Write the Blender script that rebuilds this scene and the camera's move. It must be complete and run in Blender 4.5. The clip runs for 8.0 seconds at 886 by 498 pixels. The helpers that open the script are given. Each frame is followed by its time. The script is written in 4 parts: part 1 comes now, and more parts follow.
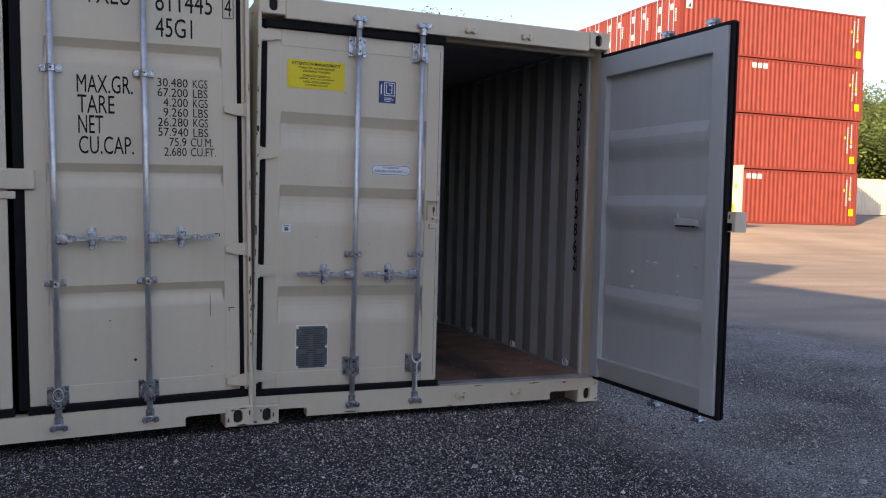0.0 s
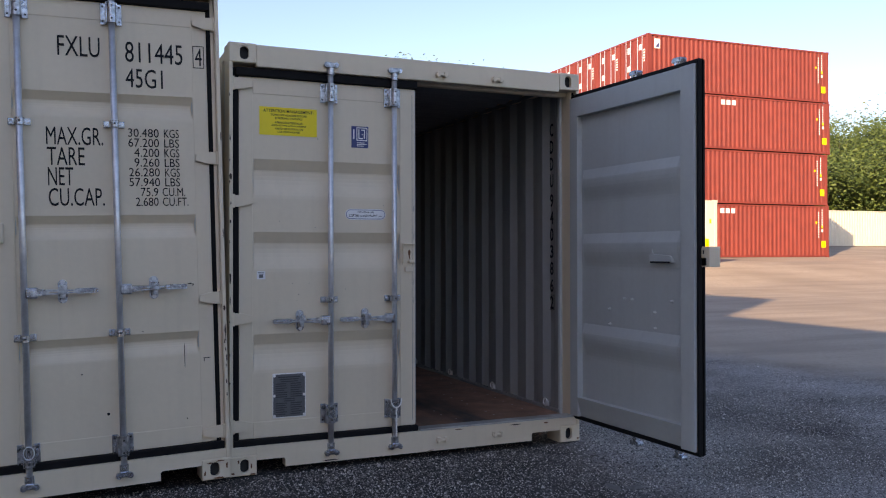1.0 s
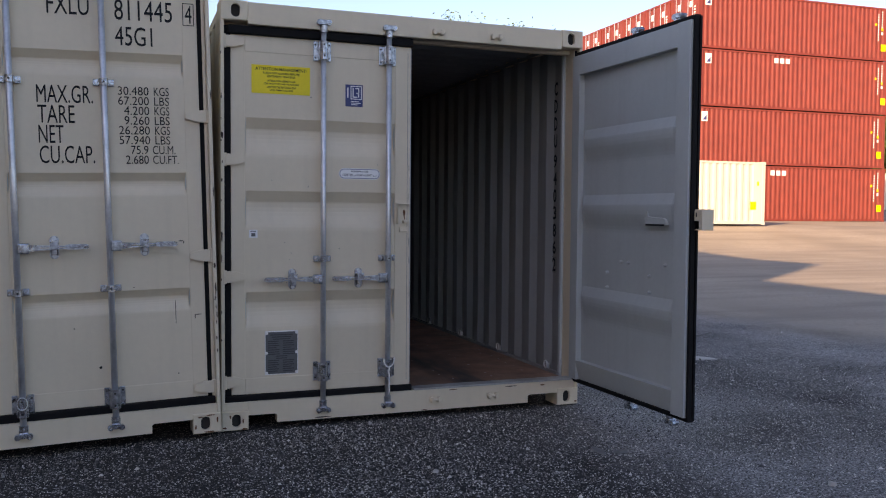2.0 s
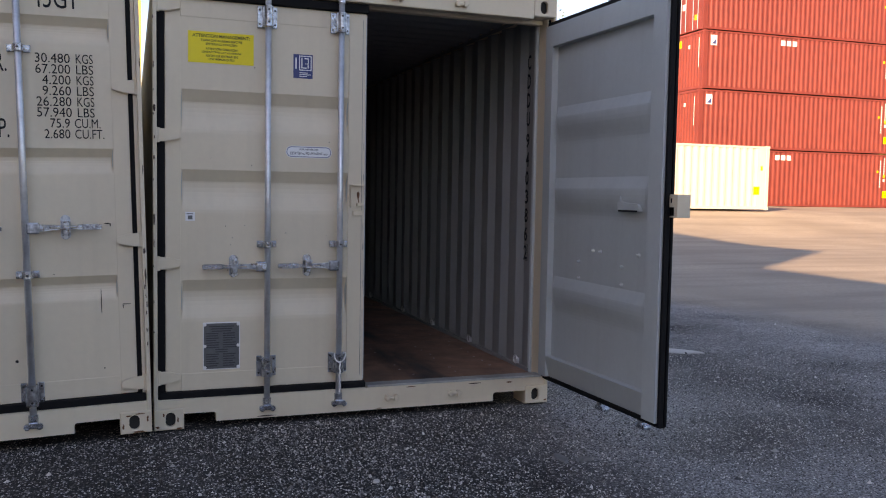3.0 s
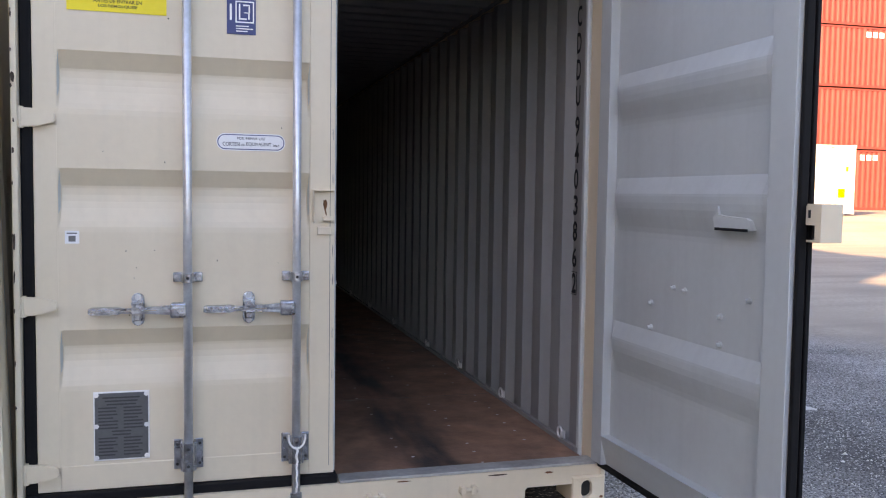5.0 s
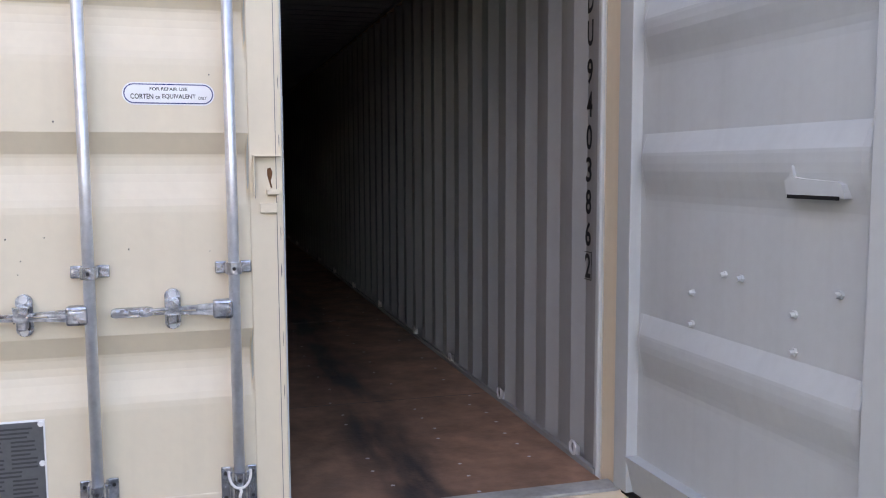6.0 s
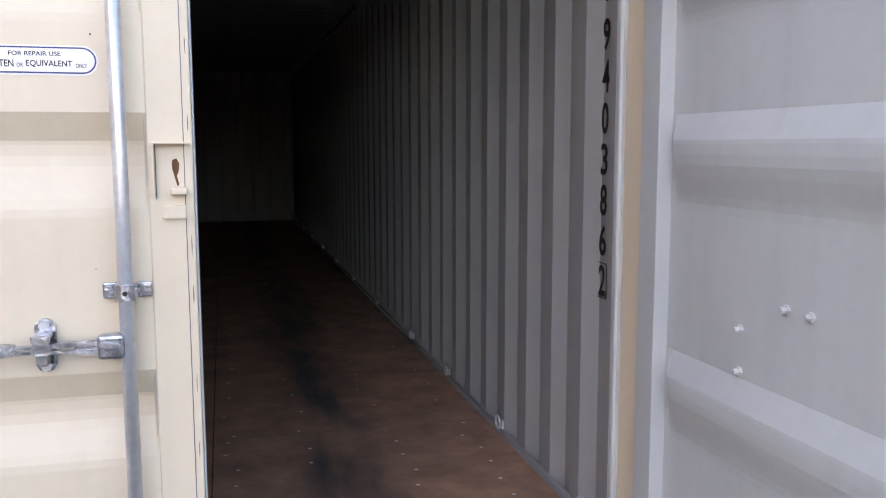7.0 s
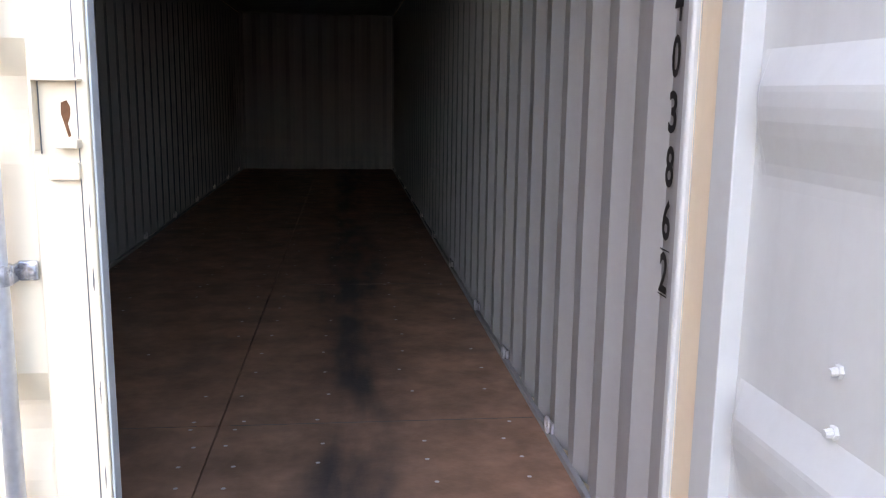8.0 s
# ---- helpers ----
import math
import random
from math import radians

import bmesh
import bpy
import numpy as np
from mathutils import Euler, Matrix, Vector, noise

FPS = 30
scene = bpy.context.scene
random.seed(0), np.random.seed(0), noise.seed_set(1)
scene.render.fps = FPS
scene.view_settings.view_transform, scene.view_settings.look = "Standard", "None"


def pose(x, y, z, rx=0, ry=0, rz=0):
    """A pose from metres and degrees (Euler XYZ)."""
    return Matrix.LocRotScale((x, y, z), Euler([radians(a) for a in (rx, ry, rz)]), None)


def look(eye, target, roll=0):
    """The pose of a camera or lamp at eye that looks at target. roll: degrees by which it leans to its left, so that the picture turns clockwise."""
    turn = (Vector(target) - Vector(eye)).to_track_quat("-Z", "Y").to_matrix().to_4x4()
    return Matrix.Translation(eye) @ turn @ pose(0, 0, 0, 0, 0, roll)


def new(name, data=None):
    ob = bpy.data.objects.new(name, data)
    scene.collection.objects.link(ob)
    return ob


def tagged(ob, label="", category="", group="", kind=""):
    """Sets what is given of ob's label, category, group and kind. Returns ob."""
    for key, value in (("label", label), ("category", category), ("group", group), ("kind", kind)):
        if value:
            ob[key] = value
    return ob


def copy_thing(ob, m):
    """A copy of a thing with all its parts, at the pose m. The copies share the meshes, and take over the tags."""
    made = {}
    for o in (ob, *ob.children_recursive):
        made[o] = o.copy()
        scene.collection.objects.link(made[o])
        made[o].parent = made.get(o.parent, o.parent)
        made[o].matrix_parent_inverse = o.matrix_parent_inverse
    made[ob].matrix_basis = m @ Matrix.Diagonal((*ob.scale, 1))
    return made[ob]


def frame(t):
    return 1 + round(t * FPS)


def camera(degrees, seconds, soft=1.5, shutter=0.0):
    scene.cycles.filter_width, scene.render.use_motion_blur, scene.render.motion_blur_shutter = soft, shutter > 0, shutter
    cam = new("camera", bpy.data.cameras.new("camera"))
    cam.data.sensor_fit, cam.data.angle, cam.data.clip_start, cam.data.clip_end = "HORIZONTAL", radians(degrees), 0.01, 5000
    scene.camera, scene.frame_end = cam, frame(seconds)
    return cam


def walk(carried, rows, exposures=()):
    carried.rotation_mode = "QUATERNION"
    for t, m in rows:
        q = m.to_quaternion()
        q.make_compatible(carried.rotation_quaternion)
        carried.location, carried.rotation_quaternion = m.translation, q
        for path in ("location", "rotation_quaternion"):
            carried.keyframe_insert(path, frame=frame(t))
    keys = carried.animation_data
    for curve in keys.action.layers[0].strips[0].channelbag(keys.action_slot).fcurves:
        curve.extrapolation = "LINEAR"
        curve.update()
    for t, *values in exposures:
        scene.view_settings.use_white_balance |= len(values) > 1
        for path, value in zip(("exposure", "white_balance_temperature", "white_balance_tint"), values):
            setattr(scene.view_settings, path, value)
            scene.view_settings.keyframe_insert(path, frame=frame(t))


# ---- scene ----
cam = camera(54.8, 8.0, soft=1.1)
EXPOSURES = [(0.0, 1.5, 10400, 26), (1.0, 1.35, 9700, 26), (2.5, 1.45, 10800, 27), (3.5, 1.85, 11200, 27), (4.5, 2.35, 11400, 27), (5.2, 2.7, 11800, 27), (6.5, 3.25, 12800, 28), (7.0, 3.4, 12800, 28), (7.5, 3.79, 13000, 28), (8.0, 4.24, 13100, 28)]
PATH = [
    (0, (-0.892, -5.161, 1.339), (-0.136, -3.312, 1.245), 1.5),
    (0.5, (-0.894, -5.147, 1.334), (-0.102, -3.312, 1.267), 1.9),
    (1, (-0.87, -5.154, 1.339), (-0.069, -3.322, 1.345), -0.1),
    (1.2, (-0.827, -5.173, 1.353), (-0.062, -3.325, 1.337), -1.1),
    (2.3, (-0.402, -5.265, 1.337), (0.281, -3.388, 1.232), 0.9),
    (2.5, (-0.319, -5.197, 1.339), (0.368, -3.323, 1.225), 1.0),
    (3, (-0.109, -4.939, 1.348), (0.575, -3.064, 1.219), 1.0),
    (3.5, (0.123, -4.603, 1.357), (0.763, -2.711, 1.263), 0.7),
    (4, (0.312, -4.24, 1.35), (0.908, -2.332, 1.276), 0.0),
    (4.5, (0.495, -3.852, 1.367), (1.081, -1.942, 1.282), -0.0),
    (5, (0.679, -3.47, 1.372), (1.22, -1.549, 1.249), 0.8),
    (5.2, (0.747, -3.307, 1.349), (1.275, -1.383, 1.209), 0.6),
    (6.3, (1.029, -2.538, 1.359), (1.589, -0.628, 1.16), -0.5),
    (6.5, (1.105, -2.421, 1.373), (1.673, -0.512, 1.19), -0.4),
    (7, (1.273, -2.103, 1.382), (1.767, -0.18, 1.141), -0.1),
    (7.5, (1.497, -1.822, 1.371), (1.854, 0.127, 1.095), 0.6),
    (8, (1.671, -1.581, 1.374), (1.891, 0.374, 1.015), 0.8),
]
walk(cam, [(t, look(eye, target, roll)) for t, eye, target, roll in PATH], EXPOSURES)

# world and sun: a low sun behind and to one side; a container stack out of view shades the doors
SUN_EL, SUN_FROM = 22.5, (-0.79, -0.61)
world = bpy.data.worlds.new("sky")
scene.world = world
world.use_nodes = True
wn = world.node_tree.nodes
sky = wn.new("ShaderNodeTexSky")
sky.sky_type, sky.sun_disc = "NISHITA", False
sky.air_density, sky.dust_density, sky.ozone_density, sky.altitude = 1.0, 1.6, 4.7, 1500
sky.sun_elevation = radians(SUN_EL)
sky.sun_rotation = math.atan2(SUN_FROM[0], SUN_FROM[1])
clear = wn.new("ShaderNodeHueSaturation")
clear.inputs["Saturation"].default_value = 1.03
world.node_tree.links.new(sky.outputs[0], clear.inputs["Color"])
world.node_tree.links.new(clear.outputs[0], wn["Background"].inputs[0])
wn["Background"].inputs[1].default_value = 0.14
sun = new("sun", bpy.data.lights.new("sun", "SUN"))
sun.data.energy, sun.data.angle, sun.data.color = 3.1, radians(0.5), (1.0, 0.92, 0.78)
sun.matrix_world = look((SUN_FROM[0] * 30, SUN_FROM[1] * 30, 30 * math.tan(radians(SUN_EL))), (0, 0, 0))


# ---------------------------------------------------------------- materials
def surface(name, base, rough=0.5, metal=0.0, vary=0.15, grain=30.0, blotch=1.5, bump=0.1, bump_scale=60.0,
            streak=0.0, stain=None, stain_amount=0.0, per_object=0.0, spec=0.5, band=None):
    """A painted, wooden or metal surface with fine grain, broad blotches, streaks and stains."""
    m = bpy.data.materials.new(name)
    m.use_nodes = True
    t = m.node_tree
    n, link = t.nodes, t.links.new
    p = n["Principled BSDF"]
    p.inputs["Metallic"].default_value = metal
    p.inputs["Specular IOR Level"].default_value = spec
    co = n.new("ShaderNodeTexCoord").outputs["Object"]

    def noise_tex(scale, detail=4.0, stretch=None):
        x = n.new("ShaderNodeTexNoise")
        x.inputs["Scale"].default_value, x.inputs["Detail"].default_value = scale, detail
        if stretch:
            mp = n.new("ShaderNodeMapping")
            mp.inputs["Scale"].default_value = stretch
            link(co, mp.inputs[0])
            link(mp.outputs[0], x.inputs["Vector"])
        else:
            link(co, x.inputs["Vector"])
        return x.outputs["Fac"]

    def ramp(fac, a, b):
        r = n.new("ShaderNodeMapRange")
        r.inputs["From Min"].default_value, r.inputs["From Max"].default_value = a, b
        link(fac, r.inputs[0])
        return r.outputs[0]

    def mix(fac, a, b, mode="MIX"):
        x = n.new("ShaderNodeMix")
        x.data_type, x.blend_type = "RGBA", mode
        for sock, v in ((x.inputs[0], fac), (x.inputs[6], a), (x.inputs[7], b)):
            if hasattr(v, "links"):
                link(v, sock)
            else:
                sock.default_value = v if isinstance(v, float) else (*v, 1)
        return x.outputs[2]

    dark = tuple(c * (1 - vary) for c in base)
    light = tuple(min(1, c * (1 + vary)) for c in base)
    col = mix(ramp(noise_tex(blotch), 0.3, 0.7), dark, light)
    fine = mix(ramp(noise_tex(grain, 6.0), 0.35, 0.65), tuple([1 - vary * 0.6] * 3), (1.0, 1.0, 1.0))
    col = mix(1.0, col, fine, "MULTIPLY")
    if streak:
        s = ramp(noise_tex(1.0, 5.0, (14, 14, 0.7)), 0.52, 0.75)
        k = n.new("ShaderNodeMath")
        k.operation = "MULTIPLY"
        k.inputs[1].default_value = streak
        link(s, k.inputs[0])
        col = mix(k.outputs[0], col, tuple(c * 0.55 for c in base))
    if stain:
        s = ramp(noise_tex(2.3, 8.0), 0.62 - 0.1 * stain_amount, 0.7)
        k = n.new("ShaderNodeMath")
        k.operation = "MULTIPLY"
        k.inputs[1].default_value = stain_amount
        link(s, k.inputs[0])
        col = mix(k.outputs[0], col, stain)
    if band:
        # a worn dark track along y, wandering a little
        centre, half, tone = band
        sp = n.new("ShaderNodeSeparateXYZ")
        link(co, sp.inputs[0])
        wob = n.new("ShaderNodeMapRange")
        wob.inputs["To Min"].default_value, wob.inputs["To Max"].default_value = -half - centre, half - centre
        link(noise_tex(1.0, 4.0, (3, 0.8, 1)), wob.inputs[0])
        ad = n.new("ShaderNodeMath")
        link(sp.outputs[0], ad.inputs[0])
        link(wob.outputs[0], ad.inputs[1])
        ab = n.new("ShaderNodeMath")
        ab.operation = "ABSOLUTE"
        link(ad.outputs[0], ab.inputs[0])
        inv = ramp(ab.outputs[0], half, half * 0.35)
        k = n.new("ShaderNodeMath")
        k.operation = "MULTIPLY"
        link(inv, k.inputs[0])
        link(ramp(noise_tex(1.0, 8.0, (7, 1.8, 1)), 0.28, 0.62), k.inputs[1])
        col = mix(k.outputs[0], col, tone)
    if per_object:
        r = n.new("ShaderNodeObjectInfo").outputs["Random"]
        v = n.new("ShaderNodeMapRange")
        v.inputs["To Min"].default_value, v.inputs["To Max"].default_value = 1 - per_object, 1 + per_object
        link(r, v.inputs[0])
        hs = n.new("ShaderNodeHueSaturation")
        link(v.outputs[0], hs.inputs["Value"])
        link(col, hs.inputs["Color"])
        col = hs.outputs[0]
    link(col, p.inputs["Base Color"])
    rr = n.new("ShaderNodeMapRange")
    rr.inputs["To Min"].default_value, rr.inputs["To Max"].default_value = max(0.05, rough - 0.12), min(1, rough + 0.12)
    link(noise_tex(8.0, 6.0), rr.inputs[0])
    link(rr.outputs[0], p.inputs["Roughness"])
    b = n.new("ShaderNodeBump")
    b.inputs["Strength"].default_value, b.inputs["Distance"].default_value = bump, 0.01
    link(noise_tex(bump_scale, 5.0), b.inputs["Height"])
    link(b.outputs[0], p.inputs["Normal"])
    return m


BEIGE = surface("beige container paint", (0.74, 0.62, 0.465), 0.42, vary=0.04, streak=0.10, bump=0.06, bump_scale=25)
YELLOW_PAINT = surface("yellow container paint", (0.74, 0.58, 0.16), 0.5, vary=0.05, streak=0.15)
WHITE_PAINT = surface("white container paint", (0.66, 0.62, 0.51), 0.5, vary=0.04, streak=0.1)
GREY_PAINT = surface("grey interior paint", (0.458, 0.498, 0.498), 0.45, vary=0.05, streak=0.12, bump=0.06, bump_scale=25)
# same grey as the doors, darkened so interior shade sits in the colour
SHADED_LINING = surface("grey paint darkened for interior shade", (0.258, 0.264, 0.266), 0.5, vary=0.06, streak=0.15, bump=0.06, bump_scale=25)
RED_PAINT = surface("brick red container paint", (0.25, 0.040, 0.025), 0.5, vary=0.12, streak=0.25, per_object=0.05)
BLUE_PAINT = surface("dark blue container paint", (0.05, 0.06, 0.13), 0.5, vary=0.1)
ZINC = surface("galvanised steel", (0.66, 0.68, 0.70), 0.33, 0.62, vary=0.16, grain=70, blotch=10, bump=0.10)
ZINC_DARK = surface("dull galvanised castings", (0.47, 0.50, 0.54), 0.27, 0.88, vary=0.40, grain=60, blotch=30, bump=0.30)
WORN_STEEL = surface("worn sill steel", (0.46, 0.46, 0.43), 0.55, 0.3, vary=0.22, grain=45, blotch=6, stain=(0.2, 0.13, 0.08), stain_amount=0.5)
RUBBER = surface("black rubber", (0.007, 0.007, 0.008), 0.75, vary=0.3, bump=0.1, spec=0.2)
# also colours the blocks and discs that stand for shaded holes
DARK = surface("dark steel and shaded hollows", (0.03, 0.03, 0.03), 0.8, vary=0.2)
RUST = surface("rust", (0.20, 0.075, 0.03), 0.85, vary=0.4, grain=80, bump=0.4)
CHIP = surface("bare rusty primer", (0.06, 0.035, 0.025), 0.85, vary=0.4, grain=80)
INK = surface("black marking paint", (0.008, 0.008, 0.010), 0.6, vary=0.2, spec=0.25)
NAVY = surface("navy print", (0.03, 0.05, 0.17), 0.45, vary=0.05)
YELLOW = surface("yellow vinyl", (0.93, 0.70, 0.012), 0.4, vary=0.03)
VINYL = surface("white vinyl", (0.82, 0.82, 0.82), 0.35, vary=0.02)
PLATE = surface("etched aluminium plate", (0.15, 0.155, 0.16), 0.45, 0.6, vary=0.15, grain=60)
PLATE_INK = surface("worn plate print", (0.06, 0.063, 0.066), 0.5, 0.3, vary=0.15)
DUSTY = surface("dusty grey scrap", (0.17, 0.165, 0.16), 0.8, vary=0.3)
MARK = surface("white marking vinyl", (0.85, 0.83, 0.80), 0.5, vary=0.05)
PLY = surface("brown container plywood", (0.34, 0.175, 0.115), 0.55, vary=0.32, grain=18, blotch=5.0, bump=0.15,
              stain=(0.10, 0.07, 0.058), stain_amount=0.6, per_object=0.10, band=(1.68, 0.24, (0.05, 0.04, 0.038)))
BARK = surface("pale bark", (0.30, 0.25, 0.19), 0.9, vary=0.3)


def leaf_material(name, a, b, power=1.0):
    m = bpy.data.materials.new(name)
    m.use_nodes = True
    n, link = m.node_tree.nodes, m.node_tree.links.new
    p = n["Principled BSDF"]
    r = n.new("ShaderNodeNewGeometry").outputs["Random Per Island"]
    x = n.new("ShaderNodeMix")
    x.data_type = "RGBA"
    x.inputs[6].default_value, x.inputs[7].default_value = (*a, 1), (*b, 1)
    w = n.new("ShaderNodeMath")
    w.operation = "POWER"
    w.inputs[1].default_value = power
    link(r, w.inputs[0])
    link(w.outputs[0], x.inputs[0])
    link(x.outputs[2], p.inputs["Base Color"])
    p.inputs["Roughness"].default_value = 0.6
    return m


LEAF = leaf_material("green foliage", (0.028, 0.060, 0.010), (0.12, 0.165, 0.035))
STONE = leaf_material("loose limestone chips", (0.050, 0.047, 0.045), (0.74, 0.69, 0.62), 3.0)


def ground_material():
    """Dark old asphalt with pale aggregate near the containers, packed tan dirt further out."""
    m = bpy.data.materials.new("asphalt and packed dirt")
    m.use_nodes = True
    t = m.node_tree
    n, link = t.nodes, t.links.new
    p = n["Principled BSDF"]
    co = n.new("ShaderNodeTexCoord").outputs["Object"]

    def noise_tex(scale, detail=5.0, vec=co):
        x = n.new("ShaderNodeTexNoise")
        x.inputs["Scale"].default_value, x.inputs["Detail"].default_value = scale, detail
        link(vec, x.inputs["Vector"])
        return x.outputs["Fac"]

    def rng(fac, a, b, c=0.0, d=1.0):
        r = n.new("ShaderNodeMapRange")
        for k, v in zip(("From Min", "From Max", "To Min", "To Max"), (a, b, c, d)):
            r.inputs[k].default_value = v
        link(fac, r.inputs[0])
        return r.outputs[0]

    def calc(op, a, b):
        x = n.new("ShaderNodeMath")
        x.operation = op
        for s, v in zip(x.inputs, (a, b)):
            if isinstance(v, float):
                s.default_value = v
            else:
                link(v, s)
        return x.outputs[0]

    def mix(fac, a, b):
        x = n.new("ShaderNodeMix")
        x.data_type = "RGBA"
        for sock, v in ((x.inputs[0], fac), (x.inputs[6], a), (x.inputs[7], b)):
            if isinstance(v, tuple):
                sock.default_value = (*v, 1)
            elif isinstance(v, float):
                sock.default_value = v
            else:
                link(v, sock)
        return x.outputs[2]

    vor = n.new("ShaderNodeTexVoronoi")
    vor.inputs["Scale"].default_value = 78.0
    link(co, vor.inputs["Vector"])
    rnd = n.new("ShaderNodeSeparateColor")
    link(vor.outputs["Color"], rnd.inputs[0])
    chips = calc("MULTIPLY", rng(rnd.outputs[0], 0.64, 0.94), rng(vor.outputs["Distance"], 0.55, 0.30))
    asphalt = mix(rng(noise_tex(0.9), 0.35, 0.65), (0.013, 0.0115, 0.011), (0.034, 0.030, 0.028))
    asphalt = mix(rng(noise_tex(40.0), 0.4, 0.75), asphalt, (0.048, 0.044, 0.042))
    asphalt = mix(calc("MULTIPLY", chips, 0.95), asphalt, (0.62, 0.58, 0.54))
    sep = n.new("ShaderNodeSeparateXYZ")
    link(co, sep.inputs[0])
    # dust settles thicker towards the open yard
    dust = rng(calc("ADD", noise_tex(0.55, 8.0), rng(sep.outputs[0], 0.4, 3.4, 0.0, 0.30)), 0.64, 0.90)
    asphalt = mix(calc("MULTIPLY", calc("MULTIPLY", dust, 0.85), rng(noise_tex(75.0, 8.0), 0.34, 0.62)), asphalt, (0.50, 0.48, 0.46))
    dirt = mix(rng(noise_tex(0.35, 6.0), 0.35, 0.65), (0.33, 0.265, 0.205), (0.44, 0.355, 0.275))
    dirt = mix(rng(noise_tex(18.0, 6.0), 0.45, 0.75), dirt, (0.31, 0.25, 0.195))
    edge = calc("ADD", sep.outputs[0], calc("MULTIPLY", sep.outputs[1], 0.25))
    edge = calc("ADD", edge, calc("MULTIPLY", noise_tex(0.45, 7.0), 3.0))
    far = rng(edge, 8.2, 10.0)
    # the yard beyond the containers is dirt as well
    behind = rng(sep.outputs[1], 13.0, 16.0)
    # unseen ground south and west made pale dirt to bounce light onto the doors
    south_bounce = rng(calc("ADD", sep.outputs[1], noise_tex(0.4, 5.0)), -6.0, -9.0)
    west_bounce = rng(calc("ADD", sep.outputs[0], noise_tex(0.4, 5.0)), -4.0, -6.5)
    stretched = n.new("ShaderNodeMapping")
    stretched.inputs["Rotation"].default_value = (0, 0, radians(-24))
    stretched.inputs["Scale"].default_value = (0.16, 1.5, 1)
    link(co, stretched.inputs[0])
    dirt = mix(rng(noise_tex(1.0, 7.0, stretched.outputs[0]), 0.46, 0.68, 0.0, 0.45), dirt, (0.20, 0.165, 0.14))
    where = calc("MAXIMUM", calc("MAXIMUM", far, behind), calc("MAXIMUM", south_bounce, west_bounce))
    link(mix(where, asphalt, dirt), p.inputs["Base Color"])
    p.inputs["Roughness"].default_value = 0.88
    p.inputs["Specular IOR Level"].default_value = 0.3
    b = n.new("ShaderNodeBump")
    b.inputs["Strength"].default_value, b.inputs["Distance"].default_value = 0.8, 0.012
    h = calc("ADD", calc("MULTIPLY", rng(vor.outputs["Distance"], 0.6, 0.0), 0.8), noise_tex(25.0, 8.0))
    link(calc("MULTIPLY", h, rng(where, 0.0, 1.0, 1.0, 0.25)), b.inputs["Height"])
    link(b.outputs[0], p.inputs["Normal"])
    return m


GROUND = ground_material()


# ---------------------------------------------------------------- mesh helpers
def part(name, bm, material, parent=None, label="", m=None):
    bmesh.ops.recalc_face_normals(bm, faces=bm.faces)
    me = bpy.data.meshes.new(name)
    bm.to_mesh(me)
    bm.free()
    return link_part(name, me, material, parent, label, m)


def link_part(name, me, material, parent=None, label="", m=None):
    if material and not me.materials:
        me.materials.append(material)
    ob = new(name, me)
    if parent:
        ob.parent = parent
    if m:
        ob.matrix_local = m
    if label:
        tagged(ob, label)
    return ob


def box(bm, x0, x1, y0, y1, z0, z1, bevel=0.0):
    r = bmesh.ops.create_cube(bm, size=1.0, matrix=Matrix.LocRotScale(
        ((x0 + x1) / 2, (y0 + y1) / 2, (z0 + z1) / 2), None, (abs(x1 - x0), abs(y1 - y0), abs(z1 - z0))))
    if bevel:
        edges = {e for v in r["verts"] for e in v.link_edges}
        bmesh.ops.bevel(bm, geom=list(edges), offset=bevel, segments=2, affect="EDGES", profile=0.5)


def boxed(x0, x1, y0, y1, z0, z1, bevel=0.0):
    bm = bmesh.new()
    box(bm, x0, x1, y0, y1, z0, z1, bevel)
    return bm


def prism(bm, outline, y0, y1):
    """A polygon in (x, z) given depth from y0 to y1."""
    a = [bm.verts.new((x, y0, z)) for x, z in outline]
    b = [bm.verts.new((x, y1, z)) for x, z in outline]
    bm.faces.new(a)
    bm.faces.new(b[::-1])
    for i in range(len(a)):
        j = (i + 1) % len(a)
        bm.faces.new((a[i], b[i], b[j], a[j]))


def tube(bm, a, b, r0, r1=None, sides=12):
    a, b = Vector(a), Vector(b)
    q = (b - a).to_track_quat("Z", "Y").to_matrix()
    r1 = r0 if r1 is None else r1
    rings = []
    for c, r in ((a, r0), (b, r1)):
        rings.append([bm.verts.new(c + q @ Vector((r * math.cos(k * math.tau / sides), r * math.sin(k * math.tau / sides), 0))) for k in range(sides)])
    for i in range(sides):
        j = (i + 1) % sides
        bm.faces.new((rings[0][i], rings[0][j], rings[1][j], rings[1][i]))
    bm.faces.new(rings[0][::-1])
    bm.faces.new(rings[1])


def hoop(c, r, thick, n=14, k=6):
    """A closed ring standing in the (y, z) plane."""
    bm = bmesh.new()
    rows = []
    for i in range(n):
        a = math.tau * i / n
        rows.append([bm.verts.new((c[0] + thick * math.sin(b), c[1] + (r + thick * math.cos(b)) * math.sin(a), c[2] + (r + thick * math.cos(b)) * math.cos(a)))
                     for b in (math.tau * j / k for j in range(k))])
    for i in range(n):
        p, q = rows[i], rows[(i + 1) % n]
        for j in range(k):
            bm.faces.new((p[j], p[(j + 1) % k], q[(j + 1) % k], q[j]))
    return bm


